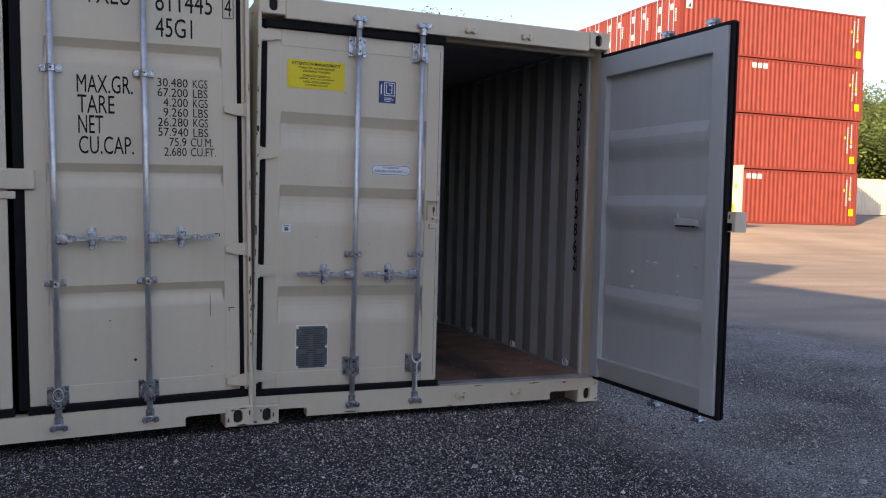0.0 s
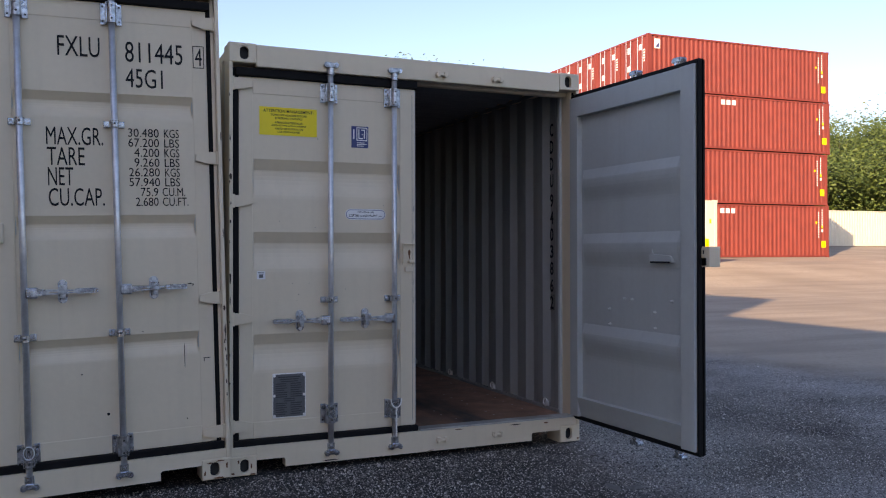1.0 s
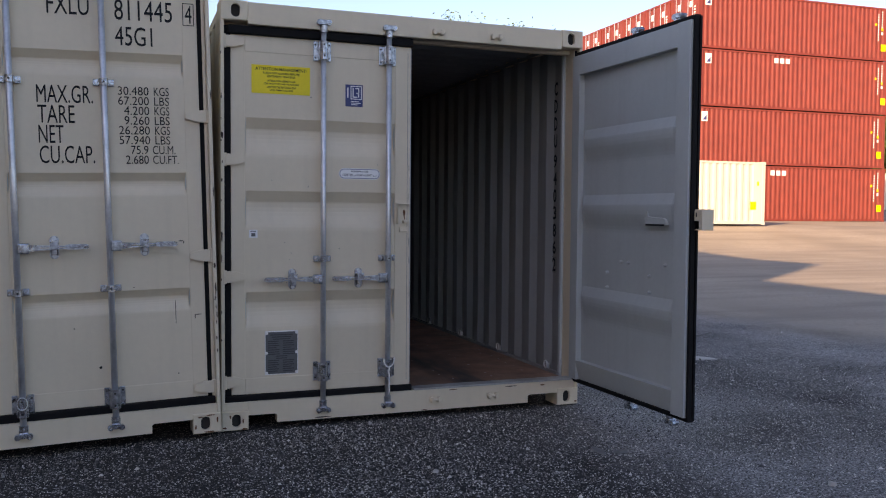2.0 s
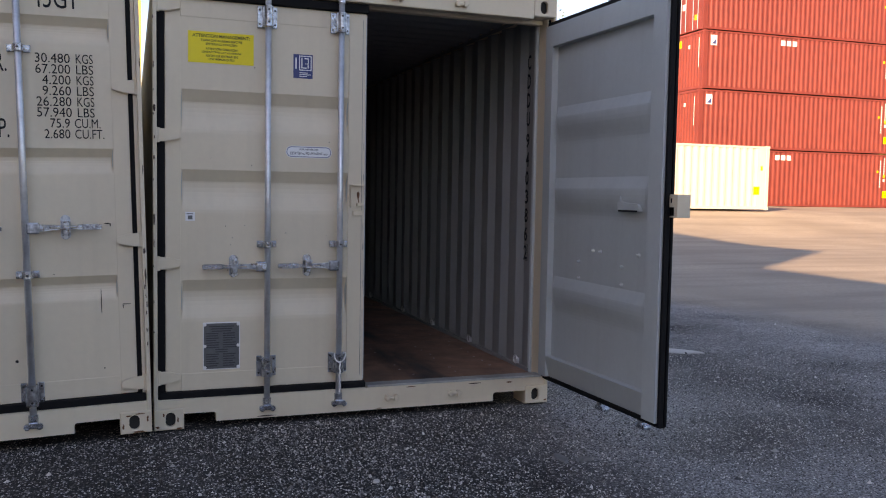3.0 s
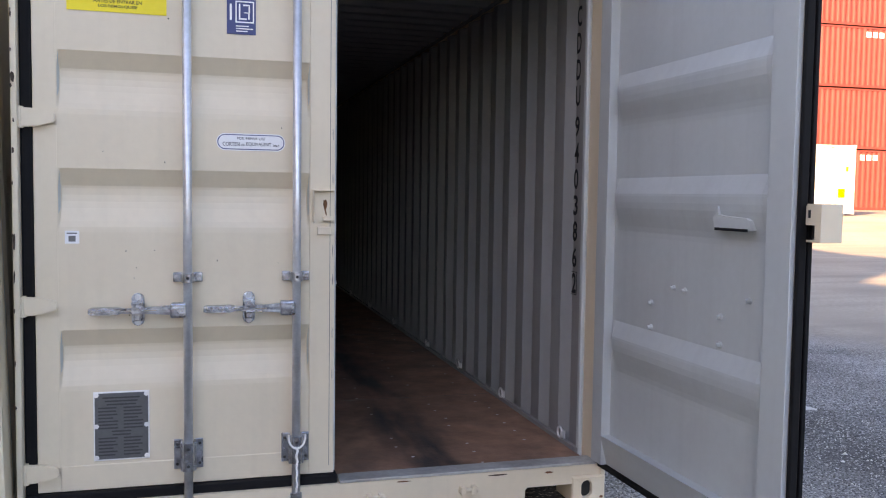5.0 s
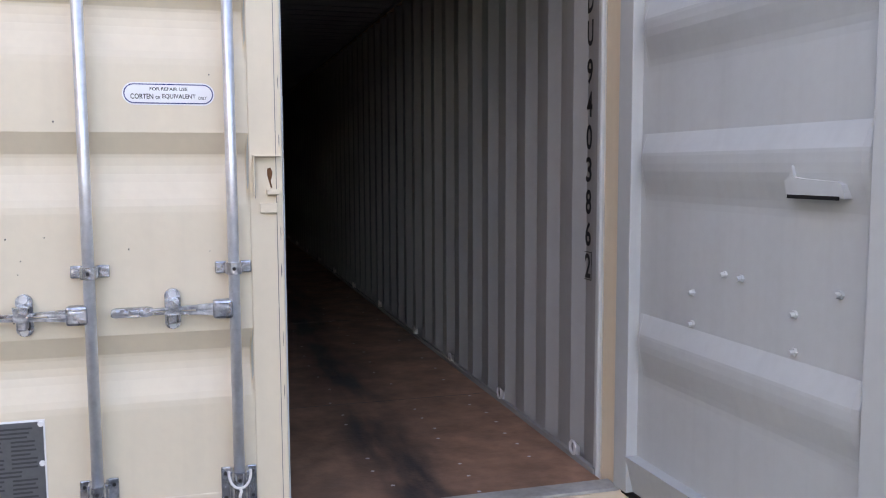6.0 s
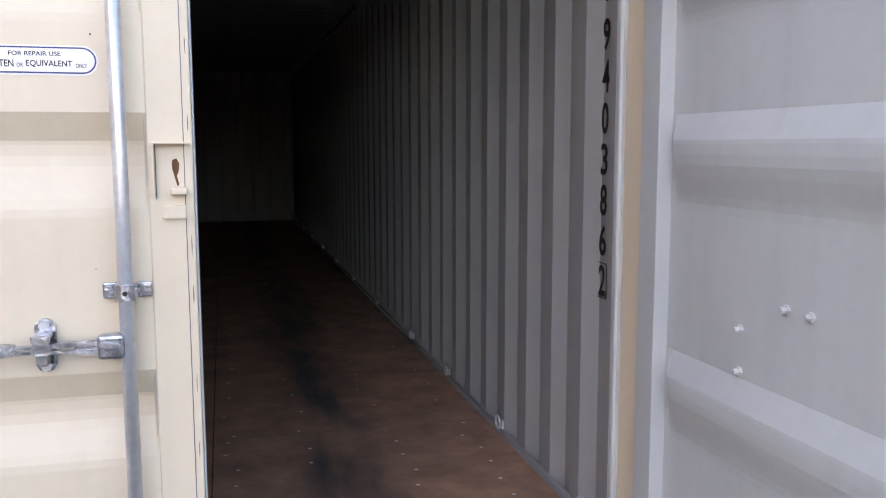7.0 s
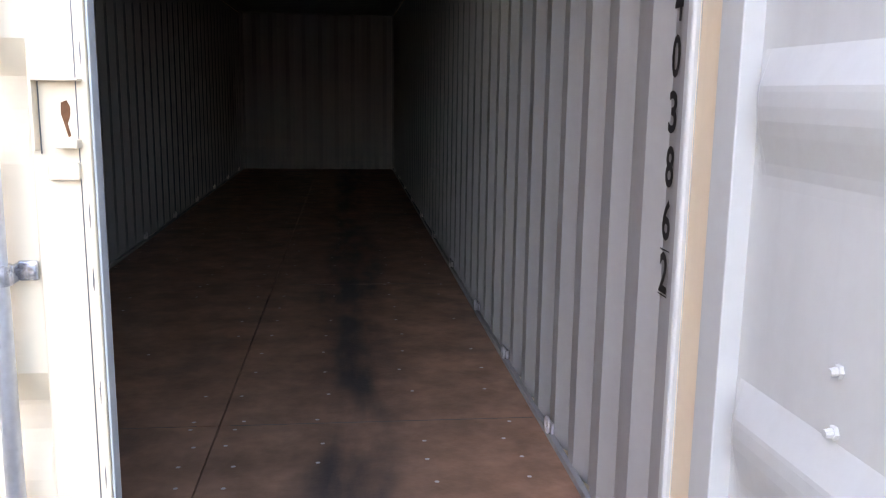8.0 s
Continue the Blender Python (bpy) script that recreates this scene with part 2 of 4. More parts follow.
def cord(bm, path, r, k=7):
    """A bent wire through points that lie near one (x, z) plane."""
    rows = []
    for i, p in enumerate(path):
        d = (Vector(path[min(i + 1, len(path) - 1)]) - Vector(path[max(i - 1, 0)])).normalized()
        side = d.cross(Vector((0, 1, 0))).normalized()
        up = side.cross(d)
        rows.append([bm.verts.new(Vector(p) + side * r * math.cos(a) + up * r * math.sin(a)) for a in (math.tau * j / k for j in range(k))])
    for p, q in zip(rows, rows[1:]):
        for j in range(k):
            bm.faces.new((p[j], p[(j + 1) % k], q[(j + 1) % k], q[j]))
    bm.faces.new(rows[0])
    bm.faces.new(rows[-1][::-1])


def smooth(ob):
    for f in ob.data.polygons:
        f.use_smooth = True
    return ob


def wave(length, pitch, depth, start=0.0, end=0.0):
    """(s, depth) points of a trapezoid corrugation from start to length - end, flat at both ends."""
    pts, s = [(0.0, 0.0), (start, 0.0)], start
    flat, slope = pitch * 0.26, pitch * 0.24
    while s + pitch <= length - end:
        pts += [(s + slope, depth), (s + slope + flat, depth), (s + 2 * slope + flat, 0.0), (s + pitch, 0.0)]
        s += pitch
    pts.append((length, 0.0))
    return pts


def sheet(pts, place, a, b, thick):
    """A folded sheet: profile points (s, depth), swept from a to b; place(s, depth, w) gives the vertex."""
    bm = bmesh.new()
    rows = []
    for d, w in ((0, a), (0, b), (thick, b), (thick, a)):
        rows.append([bm.verts.new(place(s, k + d, w)) for s, k in pts])
    for r in range(4):
        p, q = rows[r], rows[(r + 1) % 4]
        for i in range(len(pts) - 1):
            bm.faces.new((p[i], p[i + 1], q[i + 1], q[i]))
    for e in (0, -1):
        bm.faces.new([row[e] for row in rows])
    return bm


def lettering(text, material, parent, x0, x1, z0, z1, y, bold=0.0, m=None, label=""):
    """Words fitted into a box of a front that looks along -y."""
    cu = bpy.data.curves.new("lettering", "FONT")
    cu.body = text
    cu.resolution_u = 3
    cu.offset = bold
    tmp = new("lettering", cu)
    dg = bpy.context.evaluated_depsgraph_get()
    me = bpy.data.meshes.new_from_object(tmp.evaluated_get(dg))
    bpy.data.objects.remove(tmp)
    bpy.data.curves.remove(cu)
    xs = [v.co.x for v in me.vertices]
    ys = [v.co.y for v in me.vertices]
    ax, ay = (x1 - x0) / max(1e-6, max(xs) - min(xs)), (z1 - z0) / max(1e-6, max(ys) - min(ys))
    lx, ly = min(xs), min(ys)
    for v in me.vertices:
        v.co = (x0 + (v.co.x - lx) * ax, y, z0 + (v.co.y - ly) * ay)
    me.materials.clear()
    return link_part("lettering", me, material, parent, label, m)


def thing(name, m, label, category, group="", kind=""):
    e = new(name)
    e.matrix_world = m
    return tagged(e, label, category, group, kind)


# ---------------------------------------------------------------- container pieces
def oval(cx, cz, rx, rz, n=20):
    """A rounded slot, taller than wide."""
    out = []
    for k in range(n):
        a = math.tau * (k + 0.5) / n
        x, z = rx * math.cos(a), rx * math.sin(a)
        out.append((cx + x, cz + z + (rz - rx) * (1 if z > 0 else -1)))
    return out


def casting(parent, material, x, z, right):
    """A corner casting, 162 x 178 x 118 mm, with the slot in its front face."""
    w, h, d, t = 0.162, 0.118, 0.178, 0.028
    bm = bmesh.new()
    hole = oval(0.0895 if not right else w - 0.0895, h / 2, 0.027, 0.040)
    n = len(hole)
    cx, cz = w / 2, h / 2
    outer = []
    for hx, hz in hole:
        dx, dz = hx - cx, hz - cz
        k = min((w / 2 - 0.006) / max(1e-6, abs(dx)), (h / 2 - 0.006) / max(1e-6, abs(dz)))
        outer.append((cx + dx * k, cz + dz * k))
    for q in ((0.006, 0.006), (w - 0.006, 0.006), (w - 0.006, h - 0.006), (0.006, h - 0.006)):
        i = min(range(n), key=lambda j: (outer[j][0] - q[0]) ** 2 + (outer[j][1] - q[1]) ** 2)
        outer[i] = q
    vo = [bm.verts.new((x + px, 0.0, z + pz)) for px, pz in outer]
    vi = [bm.verts.new((x + px, 0.003, z + pz)) for px, pz in hole]
    vb = [bm.verts.new((x + px, t, z + pz)) for px, pz in hole]
    rim = [bm.verts.new((x + cx + (px - cx) * w / (w - 0.012), 0.006, z + cz + (pz - cz) * h / (h - 0.012))) for px, pz in outer]
    back = [bm.verts.new((v.co.x, d, v.co.z)) for v in rim]
    for i in range(n):
        j = (i + 1) % n
        bm.faces.new((vo[i], vo[j], vi[j], vi[i]))
        bm.faces.new((vi[i], vi[j], vb[j], vb[i]))
        bm.faces.new((vo[i], rim[i], rim[j], vo[j]))
        bm.faces.new((rim[i], back[i], back[j], rim[j]))
    bm.faces.new(back)
    ob = part("corner_casting", bm, material, parent)
    # a dark block stands for the shade inside the hollow casting
    part("slot_cavity", boxed(x + 0.02, x + w - 0.02, t + 0.01, d - 0.02, z + 0.012, z + h - 0.012), DARK, ob)
    return ob


def keeper(parent, x, z, material):
    """Cam keeper lugs welded to the header or sill."""
    bm = bmesh.new()
    for dx in (-0.028, 0.022):
        box(bm, x + dx - 0.011, x + dx + 0.011, -0.028, 0.004, z - 0.018, z + 0.018, 0.004)
    tube(bm, (x - 0.045, -0.014, z), (x + 0.04, -0.014, z), 0.010, sides=10)
    part("cam_keeper", bm, material, parent)


def lock_rod(door, u, sx, z0, z1, brackets, guides, handle_z, paint):
    """A galvanised locking bar with its cams, brackets, guides and handle, on a door's outer face."""
    yc = -0.047
    x = sx * u
    bm = bmesh.new()
    tube(bm, (x, yc, z0 + 0.02), (x, yc, z1 - 0.02), 0.0172, sides=16)
    rod = smooth(part("lock_rod", bm, ZINC, door, "galvanised steel locking bar"))
    for z, s in ((z0, 1), (z1, -1)):
        bm = bmesh.new()
        tube(bm, (x, yc, z - 0.012), (x, yc, z + s * 0.055), 0.024, sides=12)
        box(bm, x - 0.024, x + 0.024, yc - 0.026, yc + 0.02, z - 0.014, z + 0.020, 0.006)
        for e in (-1, 1):
            tube(bm, (x + e * 0.030, yc - 0.030, z - s * 0.004), (x + e * 0.030, yc + 0.012, z - s * 0.004), 0.0165, 0.0150, sides=10)
            tube(bm, (x + e * 0.030, yc - 0.036, z - s * 0.004), (x + e * 0.030, yc - 0.029, z - s * 0.004), 0.0085, sides=8)
        part("cam", bm, ZINC_DARK, door)
    for z in brackets:
        bm = bmesh.new()
        for e in (-1, 1):
            box(bm, *sorted((x + e * 0.026, x + e * 0.056)), -0.009, 0.0, z - 0.060, z + 0.060, 0.003)
            box(bm, *sorted((x + e * 0.020, x + e * 0.030)), yc - 0.006, -0.001, z - 0.058, z + 0.058, 0.003)
        tube(bm, (x, yc - 0.001, z - 0.056), (x, yc - 0.001, z + 0.056), 0.0250, sides=16)
        bracket = part("rod_bracket", bm, ZINC_DARK, door)
        # bolt holes are dark discs on the plate, their shade put into the colour
        for dx in (-0.043, 0.043):
            for dz in (-0.040, 0.040):
                bm = bmesh.new()
                tube(bm, (x + dx, -0.0105, z + dz), (x + dx, -0.0085, z + dz), 0.0060, sides=8)
                part("bolt_hole", bm, DARK, bracket)
        for dz in (-0.034, 0.034):
            bm = bmesh.new()
            tube(bm, (x, yc - 0.0275, z + dz), (x, yc - 0.0245, z + dz), 0.0060, sides=8)
            part("bolt_hole", bm, DARK, bracket)
    for z in guides:
        bm = bmesh.new()
        tube(bm, (x, yc, z - 0.0185), (x, yc, z + 0.0185), 0.0235, sides=16)
        for e in (-1, 1):
            box(bm, *sorted((x + e * 0.020, x + e * 0.056)), -0.012, -0.001, z - 0.019, z + 0.019, 0.004)
            box(bm, *sorted((x + e * 0.018, x + e * 0.026)), yc, -0.002, z - 0.017, z + 0.017, 0.003)
            tube(bm, (x + e * 0.041, -0.021, z), (x + e * 0.041, -0.011, z), 0.0120, 0.0105, sides=6)
        guide = part("rod_guide", bm, ZINC_DARK, door)
        bm = bmesh.new()
        tube(bm, (x, yc - 0.0255, z), (x, yc - 0.0225, z), 0.0058, sides=8)
        part("bolt_hole", bm, DARK, guide)
    # handle, from the hub towards the hinge side
    d = -sx
    z = handle_z
    bm = bmesh.new()
    box(bm, *sorted((x + d * 0.006, x + d * 0.066)), yc - 0.026, yc + 0.016, z - 0.029, z + 0.029, 0.008)
    tube(bm, (x + d * 0.036, yc - 0.032, z), (x + d * 0.036, yc - 0.024, z), 0.0115, 0.0095, sides=12)
    for arm in (((0.060, 0.019), (0.110, 0.015), (0.255, 0.009), (0.255, 0.002), (0.110, 0.003), (0.060, 0.004)),
                ((0.060, -0.004), (0.110, -0.004), (0.255, -0.001), (0.255, -0.008), (0.110, -0.014), (0.060, -0.018))):
        prism(bm, [(x + d * a, z + b) for a, b in arm], yc - 0.014, yc + 0.004)
    box(bm, *sorted((x + d * 0.060, x + d * 0.118)), yc - 0.011, yc + 0.003, z - 0.015, z + 0.015, 0.004)
    prism(bm, [(x + d * a, z + b) for a, b in ((0.245, 0.013), (0.262, 0.016), (0.350, 0.015), (0.362, 0.010), (0.364, -0.008), (0.352, -0.013), (0.262, -0.013), (0.245, -0.009))], yc - 0.018, yc + 0.006)
    for k in range(4):
        box(bm, *sorted((x + d * (0.270 + k * 0.022), x + d * (0.284 + k * 0.022))), yc - 0.021, yc - 0.014, z - 0.007 + 0.003 * (k % 2), z + 0.008 + 0.002 * (k % 2), 0.003)
    part("handle", bm, ZINC_DARK, door, "galvanised locking bar handle")
    bm = bmesh.new()
    px = x + d * 0.187
    prism(bm, [(px + a, b) for a, b in oval(0.0, z, 0.024, 0.064, 20)], -0.010, 0.0)
    prism(bm, [(px + a, z + b) for a, b in ((-0.021, 0.034), (0.021, 0.034), (0.018, 0.014), (0.022, 0.002), (0.016, -0.010), (-0.016, -0.010), (-0.022, 0.002), (-0.018, 0.014))], yc - 0.028, yc - 0.016)
    box(bm, px - 0.018, px + 0.018, yc - 0.024, -0.008, z + 0.022, z + 0.034, 0.004)
    box(bm, px - 0.013, px + 0.013, yc - 0.018, -0.008, z - 0.038, z - 0.010, 0.004)
    retainer = part("handle_retainer", bm, ZINC_DARK, door)
    for dz in (-0.049, 0.049):
        bm = bmesh.new()
        tube(bm, (px, -0.021, z + dz), (px, -0.009, z + dz), 0.0125, 0.0105, sides=8)
        part("rivet", bm, ZINC, retainer)
    # the slot is a dark strip that stands for its shaded opening
    bm = bmesh.new()
    box(bm, px - 0.016, px + 0.016, -0.0125, -0.0105, z - 0.044, z - 0.012)
    part("retainer_slot", bm, DARK, retainer)
    return rod


def pressed(prof, a, b, y, thick, taper):
    """A door sheet from x = a to b whose ribs run out softly at both ends; prof holds (z, depth)."""
    xs = [(a, 0.0), (a + taper * 0.35, 0.10), (a + taper * 0.75, 0.75), (a + taper * 1.1, 1.0)]
    xs += [(a + b - x, f) for x, f in reversed(xs)]
    bm = bmesh.new()
    for side, d in ((0, 0.0), (1, thick)):
        grid = [[bm.verts.new((x, y + k * f + d, z)) for z, k in prof] for x, f in xs]
        for p, q in zip(grid, grid[1:]):
            for i in range(len(prof) - 1):
                bm.faces.new((p[i], p[i + 1], q[i + 1], q[i]) if side else (p[i], q[i], q[i + 1], p[i + 1]))
    return bm


def container_door(parent, m, sx, w, z0, z1, grooves, rods, rod_ends, brackets, guides, handle_z, hinges, gaskets,
                   inner_paint, label, slope=0.066, deep=0.036, sheet_y=0.004, frame_size=(0.085, 0.105, 0.10, 0.10), proud=0.0, taper=0.012):
    """A container door: a channel frame round a sheet with pressed grooves. u runs from the hinge edge; x = sx * u."""
    (st, fs, rt, rl), t = frame_size, 0.052
    bm = bmesh.new()

    def bx(u0, u1, y0, y1, a, b, bevel=0.004):
        xa, xb = sorted((sx * u0, sx * u1))
        box(bm, xa, xb, y0, y1, a, b, bevel)

    bx(0, st, 0.003, t, z0, z1)
    bx(w - fs, w, -0.001, t, z0, z1)
    bx(st - 0.002, w - fs + 0.002, 0.0012, t, z1 - rt, z1)
    bx(st - 0.002, w - fs + 0.002, 0.0012, t - 0.030, z0, z0 + rl)
    door = part("door", bm, BEIGE, parent, label, m)
    # the sheet, its grooves pressed inwards
    prof = [(z0 + rl - 0.004, 0.0)]
    for top, bot in sorted((g for g in grooves), key=lambda g: g[1]):
        run = top - slope * 1.15 - bot
        prof += [(bot + run * q, deep * (0.5 - 0.5 * math.cos(math.pi * min(1, q * 1.15)))) for q in (0.0, 0.12, 0.25, 0.4, 0.55, 0.7, 0.85)]
        prof += [(top - slope * 1.15, deep), (top - slope, deep * 0.96), (top, 0.0)]
    prof.append((z1 - rt + 0.004, 0.0))
    a, b = sorted((sx * (st - 0.004), sx * (w - fs + 0.004)))
    part("panel", pressed(prof, a, b, sheet_y, 0.0012, taper), BEIGE, door)
    part("inner_panel", pressed(prof, a + 0.001, b - 0.001, sheet_y + 0.0022, 0.0012, taper), inner_paint, door,
         "light grey painted inner face with pressed ribs")
    # inner faces of the frame carry the interior paint
    bm = bmesh.new()
    for u0, u1, za, zb, d in ((0.002, st + 0.001, z0, z1, 0.0), (w - fs - 0.001, w - 0.002, z0, z1, 0.004), (st, w - fs, z1 - rt - 0.001, z1 - 0.002, 0.002)):
        xa, xb = sorted((sx * u0, sx * u1))
        box(bm, xa, xb, 0.012, t + 0.004 + d + proud, za, zb, 0.003)
    lo = [(sx * st, y, z) for y, z in ((0.012, z0 + 0.002), (t - 0.016, z0 + 0.002), (t + 0.008 + proud, z0 + rl + 0.001), (0.012, z0 + rl + 0.001))]
    va, vb = [bm.verts.new(p) for p in lo], [bm.verts.new((sx * (w - fs), p[1], p[2])) for p in lo]
    bm.faces.new(va)
    bm.faces.new(vb[::-1])
    for k in range(4):
        bm.faces.new((va[k], vb[k], vb[(k + 1) % 4], va[(k + 1) % 4]))
    part("inner_frame", bm, inner_paint, door)
    hinge_gap = gaskets.get("hinge", 0) > 0.02
    for side, wd in gaskets.items():
        g = {"hinge": (-wd, -0.001, z0 - 0.045, z1 + 0.05), "free": (w + 0.001, w + wd, z0 - 0.018, z1 + 0.022),
             "top": (-0.02, w + 0.01, z1 + 0.001, z1 + wd), "bottom": (-0.04, w + 0.012, z0 - wd, z0 - 0.001)}[side]
        xa, xb = sorted((sx * g[0], sx * g[1]))
        front = {"hinge": -0.002, "free": 0.002, "top": -0.026, "bottom": -0.026}[side] if hinge_gap else 0.006
        if side == "free" and not hinge_gap:
            bm = boxed(xa, xb, 0.004, 0.020, g[2], g[3], 0.004)
            box(bm, xa, xb, 0.026, t + 0.004, g[2] + 0.002, g[3] - 0.002, 0.005)
        else:
            bm = boxed(xa, xb, front, t - 0.006, g[2], g[3], 0.006)
        part("gasket", bm, RUBBER, door, "black rubber door seal")
    for u in rods:
        lock_rod(door, u, sx, rod_ends[0], rod_ends[1], brackets, guides, handle_z, BEIGE)
    for z in hinges:
        bm = bmesh.new()
        prism(bm, [(sx * a, z + b) for a, b in ((-0.05, 0.036), (0.02, 0.034), (0.055, 0.024), (0.078, 0.020), (0.082, -0.016), (0.055, -0.022), (0.02, -0.034), (-0.05, -0.036))], -0.024, -0.002)
        bmesh.ops.bevel(bm, geom=list(bm.edges), offset=0.004, segments=2, affect="EDGES")
        tube(bm, (sx * -0.046, -0.012, z - 0.040), (sx * -0.046, -0.012, z + 0.040), 0.019, sides=12)
        part("hinge", bm, BEIGE, door)
    return door


def end_frame(parent, w, h, header, sill_top, keep):
    """Castings, posts, header and sill round the doors."""
    for x, z, r in ((0, 0, False), (w - 0.162, 0, True), (0, h - 0.118, False), (w - 0.162, h - 0.118, True)):
        casting(parent, BEIGE, x, z, r)
    for x0, x1, i0, i1 in ((0.0, 0.022, 0.0, 0.042), (w - 0.022, w, w - 0.042, w)):
        bm = boxed(x0, x1, 0.004, 0.17, 0.118, h - 0.118, 0.004)
        part("corner_post", bm, BEIGE, parent)
        part("door_jamb", boxed(*sorted((x0 + 0.0225 if x0 == 0 else x1 - 0.0225, i1 if x0 == 0 else i0)), 0.105 if x0 == 0 else 0.047, 0.165, 0.118, h - 0.10, 0.003), BEIGE, parent)
        e = 1 if x0 == 0 else -1
        o = 0.0 if x0 == 0 else w
        part("jamb_strip", boxed(*sorted((o + e * 0.003, o + e * 0.058)), 0.1705, 0.205, 0.15, h - 0.06, 0.008), GREY_PAINT, parent)
    part("header", boxed(0.1622, w - 0.1622, 0.003, 0.075, h - header, h - 0.004, 0.006), BEIGE, parent)
    part("header_lip", boxed(0.045, w - 0.045, 0.105, 0.16, h - header - 0.012, h - 0.03, 0.004), BEIGE, parent)
    bm = bmesh.new()
    prism(bm, [(0.1622, sill_top), (0.1622, 0.088), (0.325, 0.088), (0.336, 0.078), (0.336, 0.034), (w - 0.388, 0.034), (w - 0.388, 0.078),
               (w - 0.377, 0.088), (w - 0.1622, 0.088), (w - 0.1622, sill_top)], 0.003, 0.09)
    part("sill", bm, BEIGE, parent)
    for x in (0.17, w - 0.17):
        part("post_foot", boxed(min(x, x - 0.165 if x < 1 else x) + 0.001, max(x, x + 0.165 if x > 1 else x) - 0.001, 0.012, 0.10, 0.1185, sill_top - 0.001, 0.003), BEIGE, parent)
    for x in keep:
        keeper(parent, x, h - 0.091, BEIGE)
        keeper(parent, x, 0.105, BEIGE)


def shell(parent, w, h, length, floor_z, outer, inner):
    """Side walls, roof, front end and rails of a container, painted outside and grey inside."""
    pts = wave(length - 0.28, 0.2575, 0.034, 0.0645, 0.05)
    for x, s in ((0.006, 1), (w - 0.006, -1)):
        part("side_wall", sheet(pts, lambda a, k, z, x=x, s=s: (x + s * (0.036 - k), 0.17 + a, z), 0.15, h - 0.06, 0.0015), outer, parent)
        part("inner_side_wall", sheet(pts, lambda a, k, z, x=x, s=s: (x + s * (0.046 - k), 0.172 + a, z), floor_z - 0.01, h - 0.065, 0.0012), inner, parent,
             "corrugated steel lining, grey paint darkened for shade")
        part("bottom_rail", boxed(min(x, x + s * 0.05), max(x, x + s * 0.05), 0.18, length - 0.18, 0.02, 0.155, 0.004), outer, parent)
        part("top_rail", boxed(min(x, x + s * 0.06), max(x, x + s * 0.06), 0.18, length - 0.18, h - 0.07, h - 0.015, 0.004), outer, parent)
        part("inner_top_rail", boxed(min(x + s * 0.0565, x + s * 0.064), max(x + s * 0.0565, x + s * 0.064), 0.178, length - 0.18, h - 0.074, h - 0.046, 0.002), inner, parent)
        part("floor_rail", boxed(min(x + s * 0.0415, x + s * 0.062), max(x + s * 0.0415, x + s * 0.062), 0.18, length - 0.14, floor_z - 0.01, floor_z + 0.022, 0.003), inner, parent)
    rp = wave(length - 0.2, 0.209, 0.02, 0.1, 0.05)
    part("roof", sheet(rp, lambda a, k, x: (x, 0.08 + a, h - 0.05 + k), 0.03, w - 0.03, 0.002), outer, parent)
    part("roof_cover", boxed(0.02, w - 0.02, 0.08, length - 0.09, h - 0.024, h - 0.014), outer, parent)
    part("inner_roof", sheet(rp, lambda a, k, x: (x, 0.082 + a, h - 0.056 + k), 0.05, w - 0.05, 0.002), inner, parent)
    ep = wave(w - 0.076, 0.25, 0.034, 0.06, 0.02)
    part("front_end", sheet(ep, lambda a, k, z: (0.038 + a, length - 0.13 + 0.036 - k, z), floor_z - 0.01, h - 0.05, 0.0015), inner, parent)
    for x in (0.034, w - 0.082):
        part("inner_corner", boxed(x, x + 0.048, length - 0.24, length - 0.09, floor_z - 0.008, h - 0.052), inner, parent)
    part("front_outer", boxed(0.001, w - 0.001, length - 0.085, length - 0.02, 0.03, h - 0.012), outer, parent)
    part("underfloor", boxed(0.03, w - 0.03, 0.12, length - 0.1, 0.06, floor_z - 0.03), DARK, parent)


# ---------------------------------------------------------------- ground
def rise(y):
    """The yard climbs gently beyond the shade."""
    k = [(-400, 0), (15.5, 0), (19, 0.18), (23.4, 0.86), (31, 1.00), (45, 1.70), (60, 1.95), (600, 2.2)]
    for (a, p), (b, q) in zip(k, k[1:]):
        if y <= b:
            return p + (q - p) * (y - a) / (b - a)
    return k[-1][1]


def ground_z(x, y):
    z = rise(y)
    if x < 0 and y < 14:
        z += max(x, -6.0) * 0.018
    return z


def build_ground():
    bm = bmesh.new()
    xs = sorted({*np.arange(-12, 30, 0.75).tolist(), *np.arange(-500, 520, 20.0).tolist()})
    ys = sorted({*np.arange(-14, 48, 0.75).tolist(), *np.arange(-500, 520, 20.0).tolist()})
    grid = []
    for y in ys:
        row = []
        for x in xs:
            bump = 0.012 * noise.noise(Vector((x * 0.45, y * 0.45, 0))) - 0.008 if abs(x) < 60 and abs(y) < 60 else 0
            row.append(bm.verts.new((x, y, ground_z(x, y) + bump)))
        grid.append(row)
    for a, b in zip(grid, grid[1:]):
        for i in range(len(xs) - 1):
            bm.faces.new((a[i], a[i + 1], b[i + 1], b[i]))
    g = smooth(part("ground", bm, GROUND))
    tagged(g, "dark gravelly asphalt yard fading into packed tan dirt", "ground", kind="structure")


build_ground()


